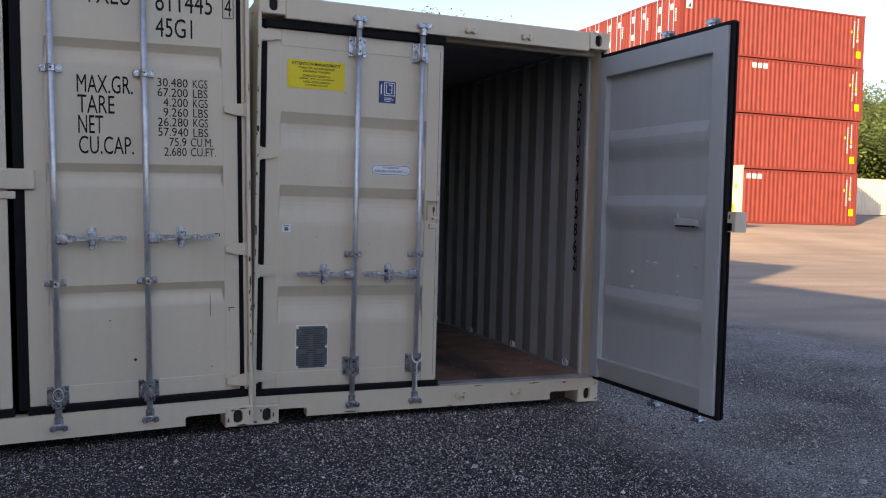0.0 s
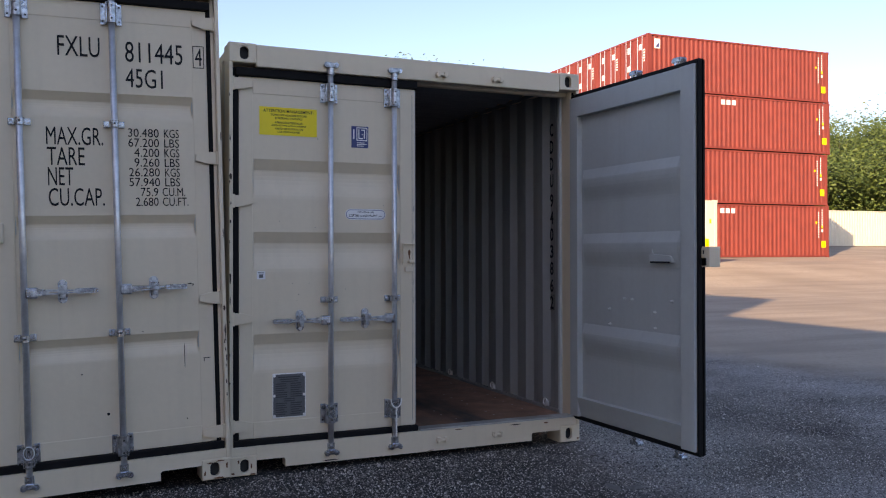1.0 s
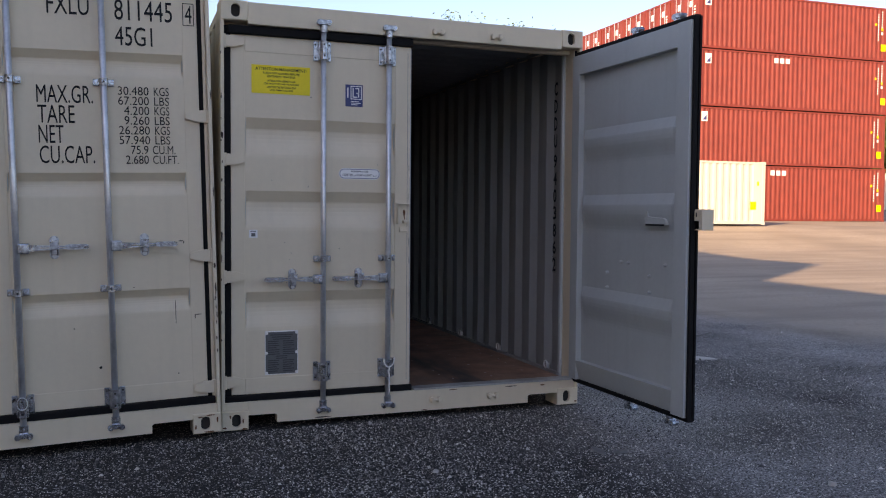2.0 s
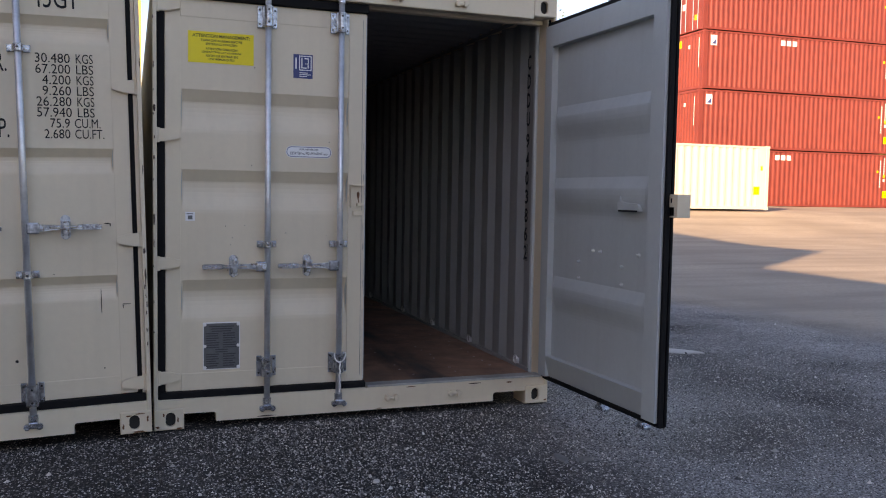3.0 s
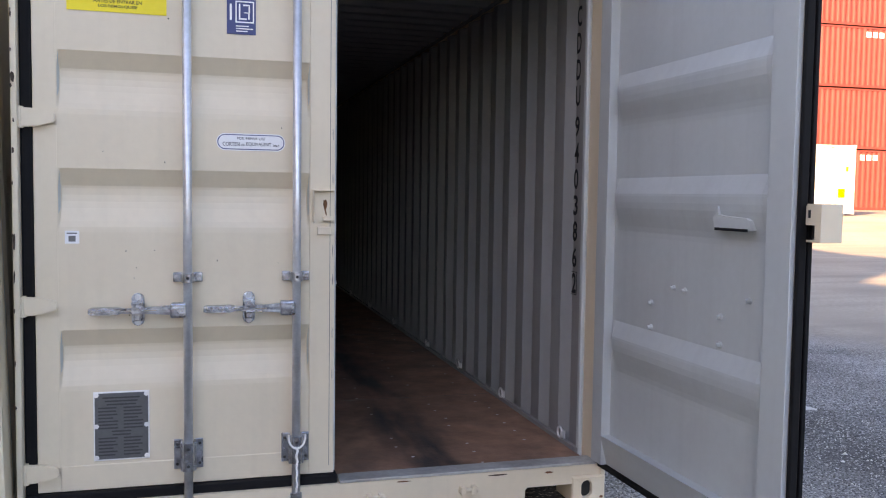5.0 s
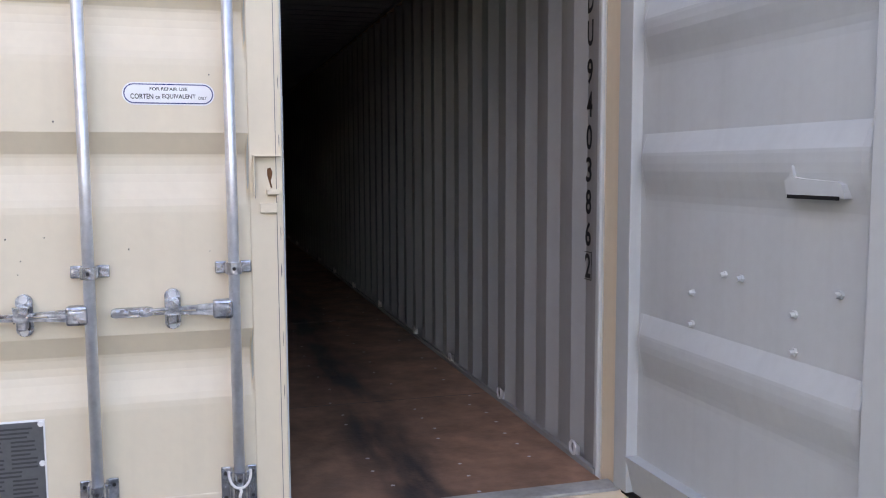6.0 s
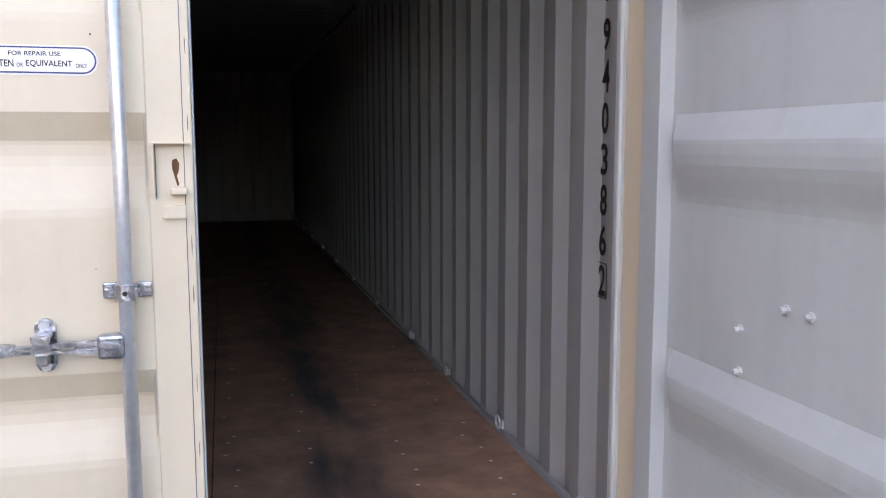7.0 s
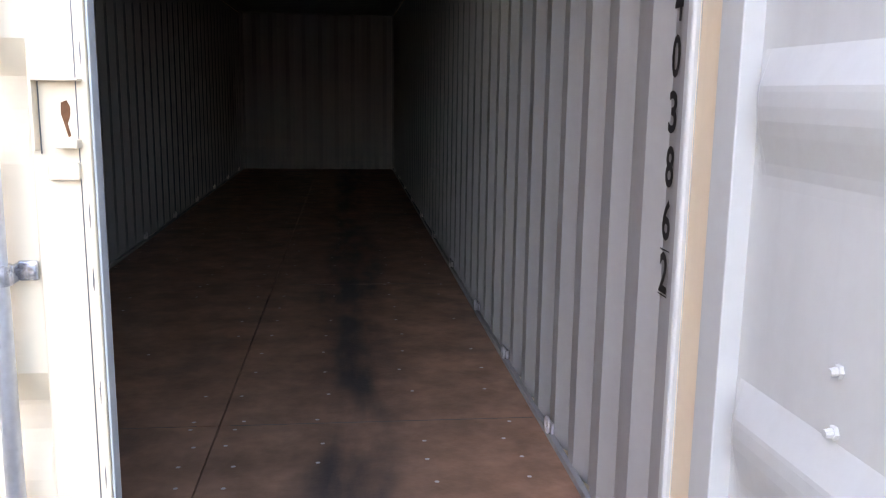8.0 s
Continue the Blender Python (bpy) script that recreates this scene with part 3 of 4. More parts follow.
# ---------------------------------------------------------------- the open container
W, L40, H_STD, H_HIGH = 2.438, 12.192, 2.591, 2.896
FLOOR = 0.172
opened = thing("shipping_container", pose(0, 0, 0), "beige steel shipping container with one door swung open", "container", "beige containers")
end_frame(opened, W, H_STD, 0.136, 0.170, (1.375, 1.785))
shell(opened, W, H_STD, L40, FLOOR, BEIGE, SHADED_LINING)
part("threshold", boxed(1.225, W - 0.045, 0.006, 0.10, 0.1705, 0.1835, 0.003), WORN_STEEL, opened, "scuffed bare steel threshold plate")
GROOVES = ((1.905, 1.665), (1.460, 1.215), (0.838, 0.600))
HINGES = (2.352, 1.645, 0.935, 0.290)
left_door = container_door(opened, pose(0.065, 0.05, 0), 1, 1.14, 0.207, 2.400, GROOVES, (0.557, 0.979), (0.095, 2.495), (2.330, 0.330), (1.040,), 0.915,
                           HINGES, {"hinge": 0.042, "top": 0.05, "bottom": 0.044}, GREY_PAINT, "closed beige steel container door")
right_door = container_door(opened, pose(2.447, 0.040, 0, 0, 0, 91.5), -1, 1.284, 0.184, 2.418, GROOVES, (0.590, 1.010), (0.095, 2.495), (2.330, 0.330), (1.040,), 0.915,
                            HINGES, {"hinge": 0.012, "top": 0.030, "bottom": 0.026, "free": 0.018}, GREY_PAINT, "beige container door swung wide open, grey inside", sheet_y=0.020, deep=0.028,
                            frame_size=(0.092, 0.118, 0.135, 0.135), proud=0.010, taper=0.050)

# ---------------------------------------------------------------- the closed container beside it
closed = thing("shipping_container", pose(-0.010, -0.11, 0.03, 0, 0, 1.9) @ pose(0, 0, 0, 0, -1.5, 0) @ pose(-2.438, 0, 0), "tall beige steel shipping container with closed doors", "container", "beige containers")
end_frame(closed, W, H_HIGH, 0.136, 0.170, ())
shell(closed, W, H_HIGH, L40, FLOOR, BEIGE, SHADED_LINING)
GROOVES_HIGH = ((2.205, 2.065), (1.530, 1.395), (0.860, 0.725))
HINGES_HIGH = (2.630, 1.855, 1.045, 0.268)
closed_left = container_door(closed, pose(0.065, 0.05, 0), 1, 1.10, 0.212, 2.705, GROOVES_HIGH, (0.515, 0.985), (0.10, 2.80), (2.640, 0.255), (2.03, 0.88), 1.12,
                             HINGES_HIGH, {"hinge": 0.042, "top": 0.05, "bottom": 0.044}, GREY_PAINT, "closed beige steel container door", slope=0.045, deep=0.034)
closed_right = container_door(closed, pose(W - 0.065, 0.05, 0), -1, 1.125, 0.212, 2.705, GROOVES_HIGH, (0.515, 0.985), (0.10, 2.80), (2.640, 0.255), (2.03, 0.88), 1.12,
                              HINGES_HIGH, {"hinge": 0.042, "top": 0.05, "bottom": 0.044, "free": 0.055}, GREY_PAINT, "closed beige steel door with black stencilled lettering", slope=0.045, deep=0.034)


# ---------------------------------------------------------------- far containers
def far_container(name, m, length, h, paint, label, group, doors=False, marks=True, pitch=0.29):
    """Length along x; the seen long side looks along -y, the seen end along -x."""
    c = thing(name, m, label, "container", group)
    for y, s in ((0.0, 1), (W, -1)):
        part("side_wall", sheet(wave(length - 0.3, pitch, 0.036, 0.12, 0.1), lambda a, k, z, y=y, s=s: (0.15 + a, y + s * (0.012 + k), z), 0.14, h - 0.09, 0.002), paint, c)
        part("bottom_rail", boxed(0.16, length - 0.16, min(y, y + s * 0.06), max(y, y + s * 0.06), 0.03, 0.15), paint, c)
        part("top_rail", boxed(0.16, length - 0.16, min(y, y + s * 0.06), max(y, y + s * 0.06), h - 0.10, h - 0.02), paint, c)
    for x in (0.0, length - 0.178):
        for y in (0.0, W - 0.162):
            for z in (0.0, h - 0.118):
                part("corner_casting", boxed(x, x + 0.178, y - 0.003, y + 0.165, z, z + 0.118, 0.008), paint, c)
            part("corner_post", boxed(x + 0.006, x + 0.16, y + 0.002, y + 0.155, 0.118, h - 0.118, 0.01), paint, c)
    part("roof", boxed(0.05, length - 0.05, 0.05, W - 0.05, h - 0.05, h - 0.02), paint, c)
    part("underframe", boxed(0.1, length - 0.1, 0.08, W - 0.08, 0.05, 0.14), DARK, c)
    part("far_end", boxed(length - 0.1, length - 0.03, 0.15, W - 0.15, 0.1, h - 0.1), paint, c)
    if doors:
        part("header", boxed(0.0, 0.08, 0.162, W - 0.162, h - 0.12, h - 0.01, 0.008), paint, c)
        part("sill", boxed(0.0, 0.08, 0.162, W - 0.162, 0.03, 0.16, 0.008), paint, c)
        for k in (0, 1):
            y0 = 0.16 + k * 1.062
            d = part("door", boxed(0.03, 0.08, y0, y0 + 1.054, 0.17, h - 0.13, 0.008), paint, c)
            for v in (0.30, 0.72):
                bm = bmesh.new()
                tube(bm, (-0.005, y0 + v, 0.08), (-0.005, y0 + v, h - 0.06), 0.019, sides=8)
                part("lock_rod", bm, ZINC, d)
            if k == 0:
                for row in range(5):
                    part("marking", boxed(0.025, 0.0295, y0 + 0.1, y0 + 0.24, 1.5 + row * 0.14, 1.58 + row * 0.14), MARK, d)
                part("marking", boxed(0.025, 0.0295, y0 + 0.4, y0 + 0.64, h - 0.75, h - 0.45), MARK, d)
                part("marking", boxed(0.025, 0.0295, y0 + 0.4, y0 + 0.62, 0.55, 0.80), YELLOW, d)
            else:
                part("marking", boxed(0.025, 0.0295, y0 + 0.40, y0 + 0.62, h - 0.75, h - 0.42), MARK, d)
                part("marking", boxed(0.025, 0.0295, y0 + 0.40, y0 + 0.64, 1.2, 1.5), MARK, d)
    else:
        part("header", boxed(0.01, 0.07, 0.162, W - 0.162, h - 0.14, h - 0.01, 0.008), paint, c)
        part("sill", boxed(0.01, 0.07, 0.162, W - 0.162, 0.03, 0.16, 0.008), paint, c)
        part("end_wall", sheet(wave(W - 0.3, 0.25, 0.03, 0.06, 0.03), lambda a, k, z: (0.02 + k, 0.15 + a, z), 0.15, h - 0.13, 0.002), paint, c)
        if marks:
            part("marking", boxed(0.006, 0.012, 0.36, 0.40, 1.1, 2.55), MARK, c)
            part("marking", boxed(0.006, 0.012, 1.15, 1.3, 2.1, 2.28), MARK, c)
            part("marking", boxed(0.006, 0.012, 1.9, 2.2, 2.25, 2.6), YELLOW, c)
    return c


def side_marks(c, length, h, logo, owner):
    """Small markings on the long side: two lines of bars, a yellow panel, and a square decal."""
    x = length - 0.55
    for dx, za, zb in ((0.0, h - 1.1, h - 0.2), (-0.25, h - 1.7, h - 0.35)):
        z = zb
        while z > za:
            part("marking", boxed(x + dx, x + dx + 0.06, 0.002, 0.008, z - 0.09, z), MARK, c)
            z -= 0.135
    part("marking", boxed(x - 0.02, x + 0.10, 0.002, 0.008, h - 1.48, h - 1.32), MARK, c)
    part("marking", boxed(x - 0.02, x + 0.10, 0.002, 0.008, h - 1.25, h - 1.11), YELLOW, c)
    part("marking", boxed(x - 0.45, x - 0.33, 0.002, 0.008, h - 1.0, h - 0.88), YELLOW, c)
    part("caution_panel", boxed(x - 0.02, x + 0.30, 0.002, 0.008, 0.55, 0.92), YELLOW, c)
    if logo:
        part("decal", boxed(0.42, 0.78, 0.002, 0.008, h - 0.75, h - 0.25), MARK, c)
        bm = bmesh.new()
        prism(bm, [(0.48, h - 0.68), (0.72, h - 0.68), (0.72, h - 0.42)], -0.002, 0.002)
        part("decal_print", bm, NAVY, c)
    if owner:
        for k in range(3):
            part("marking", boxed(4.6 + k * 0.36, 4.6 + k * 0.36 + 0.26, 0.002, 0.008, h - 0.50, h - 0.24), MARK, c)


STACK_H = H_HIGH + 0.012
RED_X, RED_Y, RED_Z, RED_YAW = 26.43, 30.94, 0.98, -2.2
RED = pose(RED_X, RED_Y, RED_Z, 0, 0, RED_YAW)
red_label = "brick red corrugated steel shipping container in a stack"
red_group = "red container stack"
red_plain = far_container("shipping_container", RED, L40, H_HIGH, RED_PAINT, red_label, red_group)
side_marks(red_plain, L40, H_HIGH, False, True)
red_door = far_container("shipping_container", RED @ pose(0, 0, 3 * STACK_H), L40, H_HIGH, RED_PAINT, red_label, red_group, doors=True)
side_marks(red_door, L40, H_HIGH, True, False)
red_logo = far_container("shipping_container", RED @ pose(-0.08, 0.02, STACK_H), L40, H_HIGH, RED_PAINT, red_label, red_group)
side_marks(red_logo, L40, H_HIGH, True, False)
red_both = far_container("shipping_container", RED @ pose(0.05, -0.02, 2 * STACK_H), L40, H_HIGH, RED_PAINT, red_label, red_group)
side_marks(red_both, L40, H_HIGH, True, True)
for row in range(1, 5):
    for lev, src in enumerate((red_plain, red_logo, red_both, red_door)):
        copy_thing(src, RED @ pose(random.uniform(-0.06, 0.06), row * 2.50, lev * STACK_H))

small = far_container("shipping_container", pose(24.32 - 6.058, 23.38, 0.91), 6.058, H_STD, WHITE_PAINT, "short cream-white corrugated shipping container on the dirt yard", "pale containers", pitch=0.33)
part("caution_panel", boxed(5.30, 5.60, 0.002, 0.010, 0.62, 0.95), YELLOW, small)
part("marking", boxed(5.62, 5.72, 0.002, 0.010, 1.6, 1.78), YELLOW, small)
far_container("shipping_container", pose(52.0, 45.2, 1.72), L40, H_HIGH, WHITE_PAINT, "long cream-white shipping container in front of trees", "pale containers")
far_container("shipping_container", pose(64.4, 45.2, 1.72), L40, H_HIGH, WHITE_PAINT, "long cream-white shipping container in front of trees", "pale containers")

# stack seen through the slot between the two beige containers
for lev, (paint, word) in enumerate(((BLUE_PAINT, "dark blue"), (YELLOW_PAINT, "yellow"), (YELLOW_PAINT, "yellow"), (YELLOW_PAINT, "yellow"))):
    far_container("shipping_container", pose(-2.2, 27.0, 0.5 + lev * STACK_H, 0, 0, 0) @ pose(0, 0, 0, 0, 0, 90) @ pose(0, -W, 0), L40, H_HIGH, paint,
                  word + " steel shipping container standing in a stack", "stack behind", doors=lev > 0)

# unseen stacks: two throw the long shadow; the third, added, cuts bounced sunlight
for y0, n in ((-12.6, 6), (-24.9, 5), (-37.2, 5)):
    for lev in range(n):
        for k in range(2):
            far_container("shipping_container", pose(-15.9 - k * 2.5, y0, -0.08 + lev * STACK_H, 0, 0, 90), L40, H_HIGH, RED_PAINT if (lev + k) % 2 else BEIGE,
                          "steel shipping container in an unseen shading stack", "shading stack", marks=False)


# unseen row added to close the yard and block low sky behind the camera
for lev in range(2):
    for k in range(5):
        far_container("shipping_container", pose(-14 + k * 12.5, -44.0 - W, -0.05 + lev * STACK_H), L40, H_HIGH, BEIGE if (lev + k) % 3 == 0 else RED_PAINT,
                      "steel shipping container in an unseen added row", "row across the yard", marks=False)

# ---------------------------------------------------------------- lettering and fittings of the closed container
OX = W - 0.065


def stencil(text, x0, x1, z0, z1):
    lettering(text, INK, closed_right, x0 - OX, x1 - OX, z0, z1, 0.0008)


for text, x0, x1, z0, z1 in (("FXLU", 1.583, 1.797, 2.398, 2.508), ("811445", 1.928, 2.238, 2.385, 2.500), ("4", 2.307, 2.346, 2.388, 2.490), ("45G1", 1.927, 2.126, 2.243, 2.350),
                             ("MAX.GR.", 1.515, 1.801, 1.914, 2.012), ("TARE", 1.517, 1.705, 1.804, 1.902), ("NET", 1.519, 1.645, 1.694, 1.792), ("CU.CAP.", 1.520, 1.801, 1.582, 1.680)):
    stencil(text, x0, x1, z0, z1)
for k, (num, unit, x0, x1) in enumerate((("30.480", "KGS", 1.932, 2.206), ("67.200", "LBS", 1.932, 2.206), ("4.200", "KGS", 1.962, 2.206), ("9.260", "LBS", 1.962, 2.206),
                                         ("26.280", "KGS", 1.932, 2.206), ("57.940", "LBS", 1.932, 2.206), ("75.9", "CU.M.", 1.992, 2.232), ("2.680", "CU.FT.", 1.963, 2.249))):
    zt = 2.015 - k * 0.0553
    stencil(num, x0, 2.096 if k < 6 else 2.085, zt - 0.048, zt)
    stencil(unit, 2.124 if k < 6 else 2.108, x1, zt - 0.048, zt)
bm = bmesh.new()
for x0, x1, z0, z1 in ((2.295, 2.299, 2.374, 2.502), (2.354, 2.358, 2.374, 2.502), (2.2985, 2.3545, 2.374, 2.378), (2.2985, 2.3545, 2.498, 2.502)):
    box(bm, x0 - OX, x1 - OX, 0.0004, 0.0012, z0, z1)
part("check_box", bm, INK, closed_right)
# the lock plate that laps over the seam of the closed doors
part("lock_plate", boxed(0.86, 1.235, -0.030, 0.001, 1.385, 1.495, 0.008), BEIGE, closed_left)
part("lock_lug", boxed(1.05, 1.14, -0.020, 0.001, 1.335, 1.375, 0.006), BEIGE, closed_left)
# scuffs and chips
for x, z, w2, h2 in ((2.245, 1.135, 0.03, 0.006), (2.262, 1.128, 0.006, 0.020), (2.205, 0.72, 0.004, 0.16), (1.66, 0.66, 0.010, 0.008), (2.33, 0.70, 0.045, 0.005), (2.313, 0.69, 0.005, 0.03),
                     (2.21, 0.36, 0.008, 0.010), (1.79, 0.43, 0.02, 0.018), (1.98, 0.875, 0.012, 0.004)):
    bm = bmesh.new()
    prism(bm, [(x - OX + w2 * random.uniform(0.35, 0.55) * math.cos(a), z + h2 * random.uniform(0.35, 0.55) * math.sin(a)) for a in (k * math.tau / 9 for k in range(9))], 0.0012, 0.0030)
    part("scuff", bm, RUST if w2 == h2 else INK, closed_right)
for z in np.linspace(0.5, 0.85, 6):
    bm = bmesh.new()
    zz = float(z) + random.uniform(-0.05, 0.05)
    prism(bm, [(W - 0.010 + 0.004 * random.uniform(0.3, 1) * math.cos(a), zz + random.uniform(0.004, 0.02) * math.sin(a)) for a in (k * math.tau / 9 for k in range(9))], 0.002, 0.006)
    part("paint_chip", bm, CHIP, closed)
for z in np.linspace(0.5, 2.2, 8):
    bm = bmesh.new()
    zz = float(z) + random.uniform(-0.08, 0.08)
    prism(bm, [(0.003 + 0.004 * random.uniform(0.3, 1) * math.cos(a), zz + random.uniform(0.004, 0.014) * math.sin(a)) for a in (k * math.tau / 9 for k in range(9))], 0.002, 0.006)
    part("paint_chip", bm, CHIP, opened)

def worn_patch(parent, x, z, w2, h2, y, material, seed):
    """A thin ragged patch of bare or rusted metal on a front."""
    rnd = random.Random(seed)
    bm = bmesh.new()
    n = 13
    prism(bm, [(x + w2 * rnd.uniform(0.25, 0.6) * math.cos(a), z + h2 * rnd.uniform(0.3, 0.55) * math.sin(a)) for a in (k * math.tau / n for k in range(n))], y, y + 0.004)
    part("paint_chip", bm, material, parent)


for n_, (x, z, w2, h2) in enumerate(((W - 0.012, 0.985, 0.014, 0.040), (W - 0.009, 0.860, 0.010, 0.075), (W - 0.014, 0.790, 0.007, 0.030), (W - 0.006, 0.700, 0.007, 0.045),
                                     (W - 0.006, 1.420, 0.006, 0.060), (W - 0.005, 1.980, 0.006, 0.050), (W - 0.010, 0.560, 0.008, 0.020))):
    worn_patch(closed, x, z, w2, h2, 0.0015, CHIP, 70 + n_)
for n_, (x, z, w2, h2) in enumerate(((W - 0.146, 0.040, 0.012, 0.034), (W - 0.022, 0.075, 0.012, 0.040), (W - 0.070, 0.008, 0.070, 0.010), (W - 0.118, 0.098, 0.030, 0.010), (W - 0.060, 0.106, 0.060, 0.008))):
    worn_patch(closed, x, z, w2, h2, -0.0012, RUST, 90 + n_)
for n_, (x, z, w2, h2) in enumerate(((0.008, 1.790, 0.014, 0.050), (0.006, 1.520, 0.009, 0.030), (0.006, 1.180, 0.010, 0.080), (0.005, 1.050, 0.007, 0.050), (0.010, 1.630, 0.006, 0.020), (0.005, 2.020, 0.006, 0.040))):
    worn_patch(opened, x, z, w2, h2, 0.0015, CHIP, 110 + n_)
for n_, (x, z, w2, h2) in enumerate(((0.128, 0.058, 0.010, 0.036), (0.020, 0.020, 0.026, 0.014), (0.135, 0.008, 0.040, 0.010), (0.052, 0.085, 0.012, 0.024), (W - 0.020, 0.020, 0.020, 0.012))):
    worn_patch(opened, x, z, w2, h2, -0.0012, RUST, 130 + n_)
for n_, (x, z, w2, h2) in enumerate(((1.50, 0.160, 0.060, 0.006), (1.92, 0.156, 0.090, 0.007), (2.16, 0.150, 0.040, 0.010), (0.62, 0.044, 0.10, 0.008), (1.30, 0.040, 0.05, 0.006))):
    worn_patch(opened, x, z, w2, h2, 0.0008, CHIP if n_ % 2 else RUST, 150 + n_)

# ---------------------------------------------------------------- decals of the open container's closed leaf
LX = 0.065


def decal(name, x0, x1, z0, z1, material, label=""):
    return part(name, boxed(x0 - LX, x1 - LX, 0.0012, 0.0036, z0, z1), material, left_door, label)


def words(text, x0, x1, z0, z1, material):
    lettering(text, material, left_door, x0 - LX, x1 - LX, z0, z1, 0.0008, 0.018)


decal("warning_sticker", 0.189, 0.547, 2.054, 2.226, YELLOW, "yellow warning sticker with black capital lettering")
for text, x0, x1, z0, z1 in (("ATTENTION MANAGEMENT:", 0.212, 0.525, 2.194, 2.213), ("TURN OFF ALARMS BEFORE", 0.257, 0.482, 2.172, 2.185), ("ENTERING TRAILERS!", 0.285, 0.455, 2.153, 2.166),
                             ("ATENCIÓN GERENCIA:", 0.283, 0.457, 2.126, 2.142), ("¡DESACTIVE LAS ALARMAS", 0.263, 0.478, 2.107, 2.120), ("ANTES DE ENTRAR EN", 0.283, 0.457, 2.088, 2.101),
                             ("LOS REMOLQUES!", 0.300, 0.440, 2.069, 2.082)):
    words(text, x0, x1, z0, z1, INK)
decal("class_decal", 0.773, 0.885, 2.001, 2.138, NAVY, "navy blue inspection decal with white shapes")
bm = bmesh.new()
for x0, x1, z0, z1 in ((0.806, 0.878, 2.126, 2.131), (0.806, 0.878, 2.046, 2.051), (0.806, 0.811, 2.051, 2.126), (0.873, 0.878, 2.051, 2.126), (0.819, 0.825, 2.058, 2.120), (0.8255, 0.850, 2.058, 2.064),
                       (0.836, 0.862, 2.112, 2.118), (0.8565, 0.862, 2.088, 2.1115), (0.840, 0.8615, 2.084, 2.0875), (0.855, 0.861, 2.060, 2.083)):
    box(bm, x0 - LX, x1 - LX, 0.0004, 0.0010, z0, z1)
part("decal_print", bm, VINYL, left_door)
for k, wd in enumerate((0.05, 0.066, 0.045)):
    part("print_bar", boxed(0.808 - LX, 0.808 + wd - LX, 0.0004, 0.0010, 2.031 - k * 0.010, 2.035 - k * 0.010), VINYL, left_door)
part("print_bar", boxed(0.784 - LX, 0.792 - LX, 0.0004, 0.0010, 2.055, 2.118), VINYL, left_door)


def pill(x0, x1, z0, z1):
    r = (z1 - z0) / 2
    out = []
    for k in range(13):
        a = -math.pi / 2 + math.pi * k / 12
        out.append((x1 - r + r * math.cos(a), z0 + r + r * math.sin(a)))
    for k in range(13):
        a = math.pi / 2 + math.pi * k / 12
        out.append((x0 + r + r * math.cos(a), z0 + r + r * math.sin(a)))
    return out


for x0, x1, z0, z1, mt, y0 in ((0.732, 1.002, 1.543, 1.611, VINYL, 0.0024), (0.736, 0.998, 1.547, 1.607, NAVY, 0.0016), (0.7395, 0.9945, 1.5505, 1.6035, VINYL, 0.0008)):
    bm = bmesh.new()
    prism(bm, pill(x0 - LX, x1 - LX, z0, z1), y0, 0.0036)
    part("repair_sticker", bm, mt, left_door, "white oval sticker with navy outline")
lettering("FOR REPAIR USE", INK, left_door, 0.812 - LX, 0.922 - LX, 1.5865, 1.5965, 0.0003, 0.014)
lettering("CORTEN", INK, left_door, 0.756 - LX, 0.822 - LX, 1.5605, 1.5765, 0.0003, 0.014)
lettering("OR", INK, left_door, 0.828 - LX, 0.842 - LX, 1.5605, 1.570, 0.0003, 0.014)
lettering("EQUIVALENT", INK, left_door, 0.848 - LX, 0.946 - LX, 1.5605, 1.5765, 0.0003, 0.014)
lettering("ONLY", INK, left_door, 0.953 - LX, 0.978 - LX, 1.5605, 1.570, 0.0003, 0.014)
decal("small_label", 0.173, 0.224, 1.172, 1.221, VINYL, "small white paper label")
part("print_bar", boxed(0.186 - LX, 0.211 - LX, 0.0004, 0.0010, 1.180, 1.202), PLATE, left_door)
part("print_bar", boxed(0.180 - LX, 0.216 - LX, 0.0004, 0.0010, 1.209, 1.214), PLATE, left_door)
part("plate_rim", boxed(0.267 - LX, 0.474 - LX, 0.0012, 0.0035, 0.320, 0.593, 0.001), MARK, left_door)
part("data_plate", boxed(0.272 - LX, 0.469 - LX, -0.0015, 0.0036, 0.326, 0.587, 0.001), PLATE, left_door, "dark etched metal data plate with rivets")
zz = 0.572
for k in range(18):
    wd = random.uniform(0.10, 0.16) if k < 3 else random.uniform(0.05, 0.075)
    if k < 3 or k in (10, 11):
        part("print_bar", boxed(0.37 - wd / 2 - LX, 0.37 + wd / 2 - LX, -0.0024, -0.0016, zz - 0.006, zz), PLATE_INK, left_door)
    else:
        part("print_bar", boxed(0.285 - LX, 0.285 + wd - LX, -0.0024, -0.0016, zz - 0.006, zz), PLATE_INK, left_door)
        part("print_bar", boxed(0.378 - LX, 0.378 + wd - LX, -0.0024, -0.0016, zz - 0.006, zz), PLATE_INK, left_door)
    zz -= 0.0133
for x in (0.278, 0.463):
    for z in (0.333, 0.457, 0.580):
        bm = bmesh.new()
        tube(bm, (x - LX, -0.005, z), (x - LX, -0.001, z), 0.0085, 0.0095, sides=10)
        part("rivet", bm, MARK, left_door)
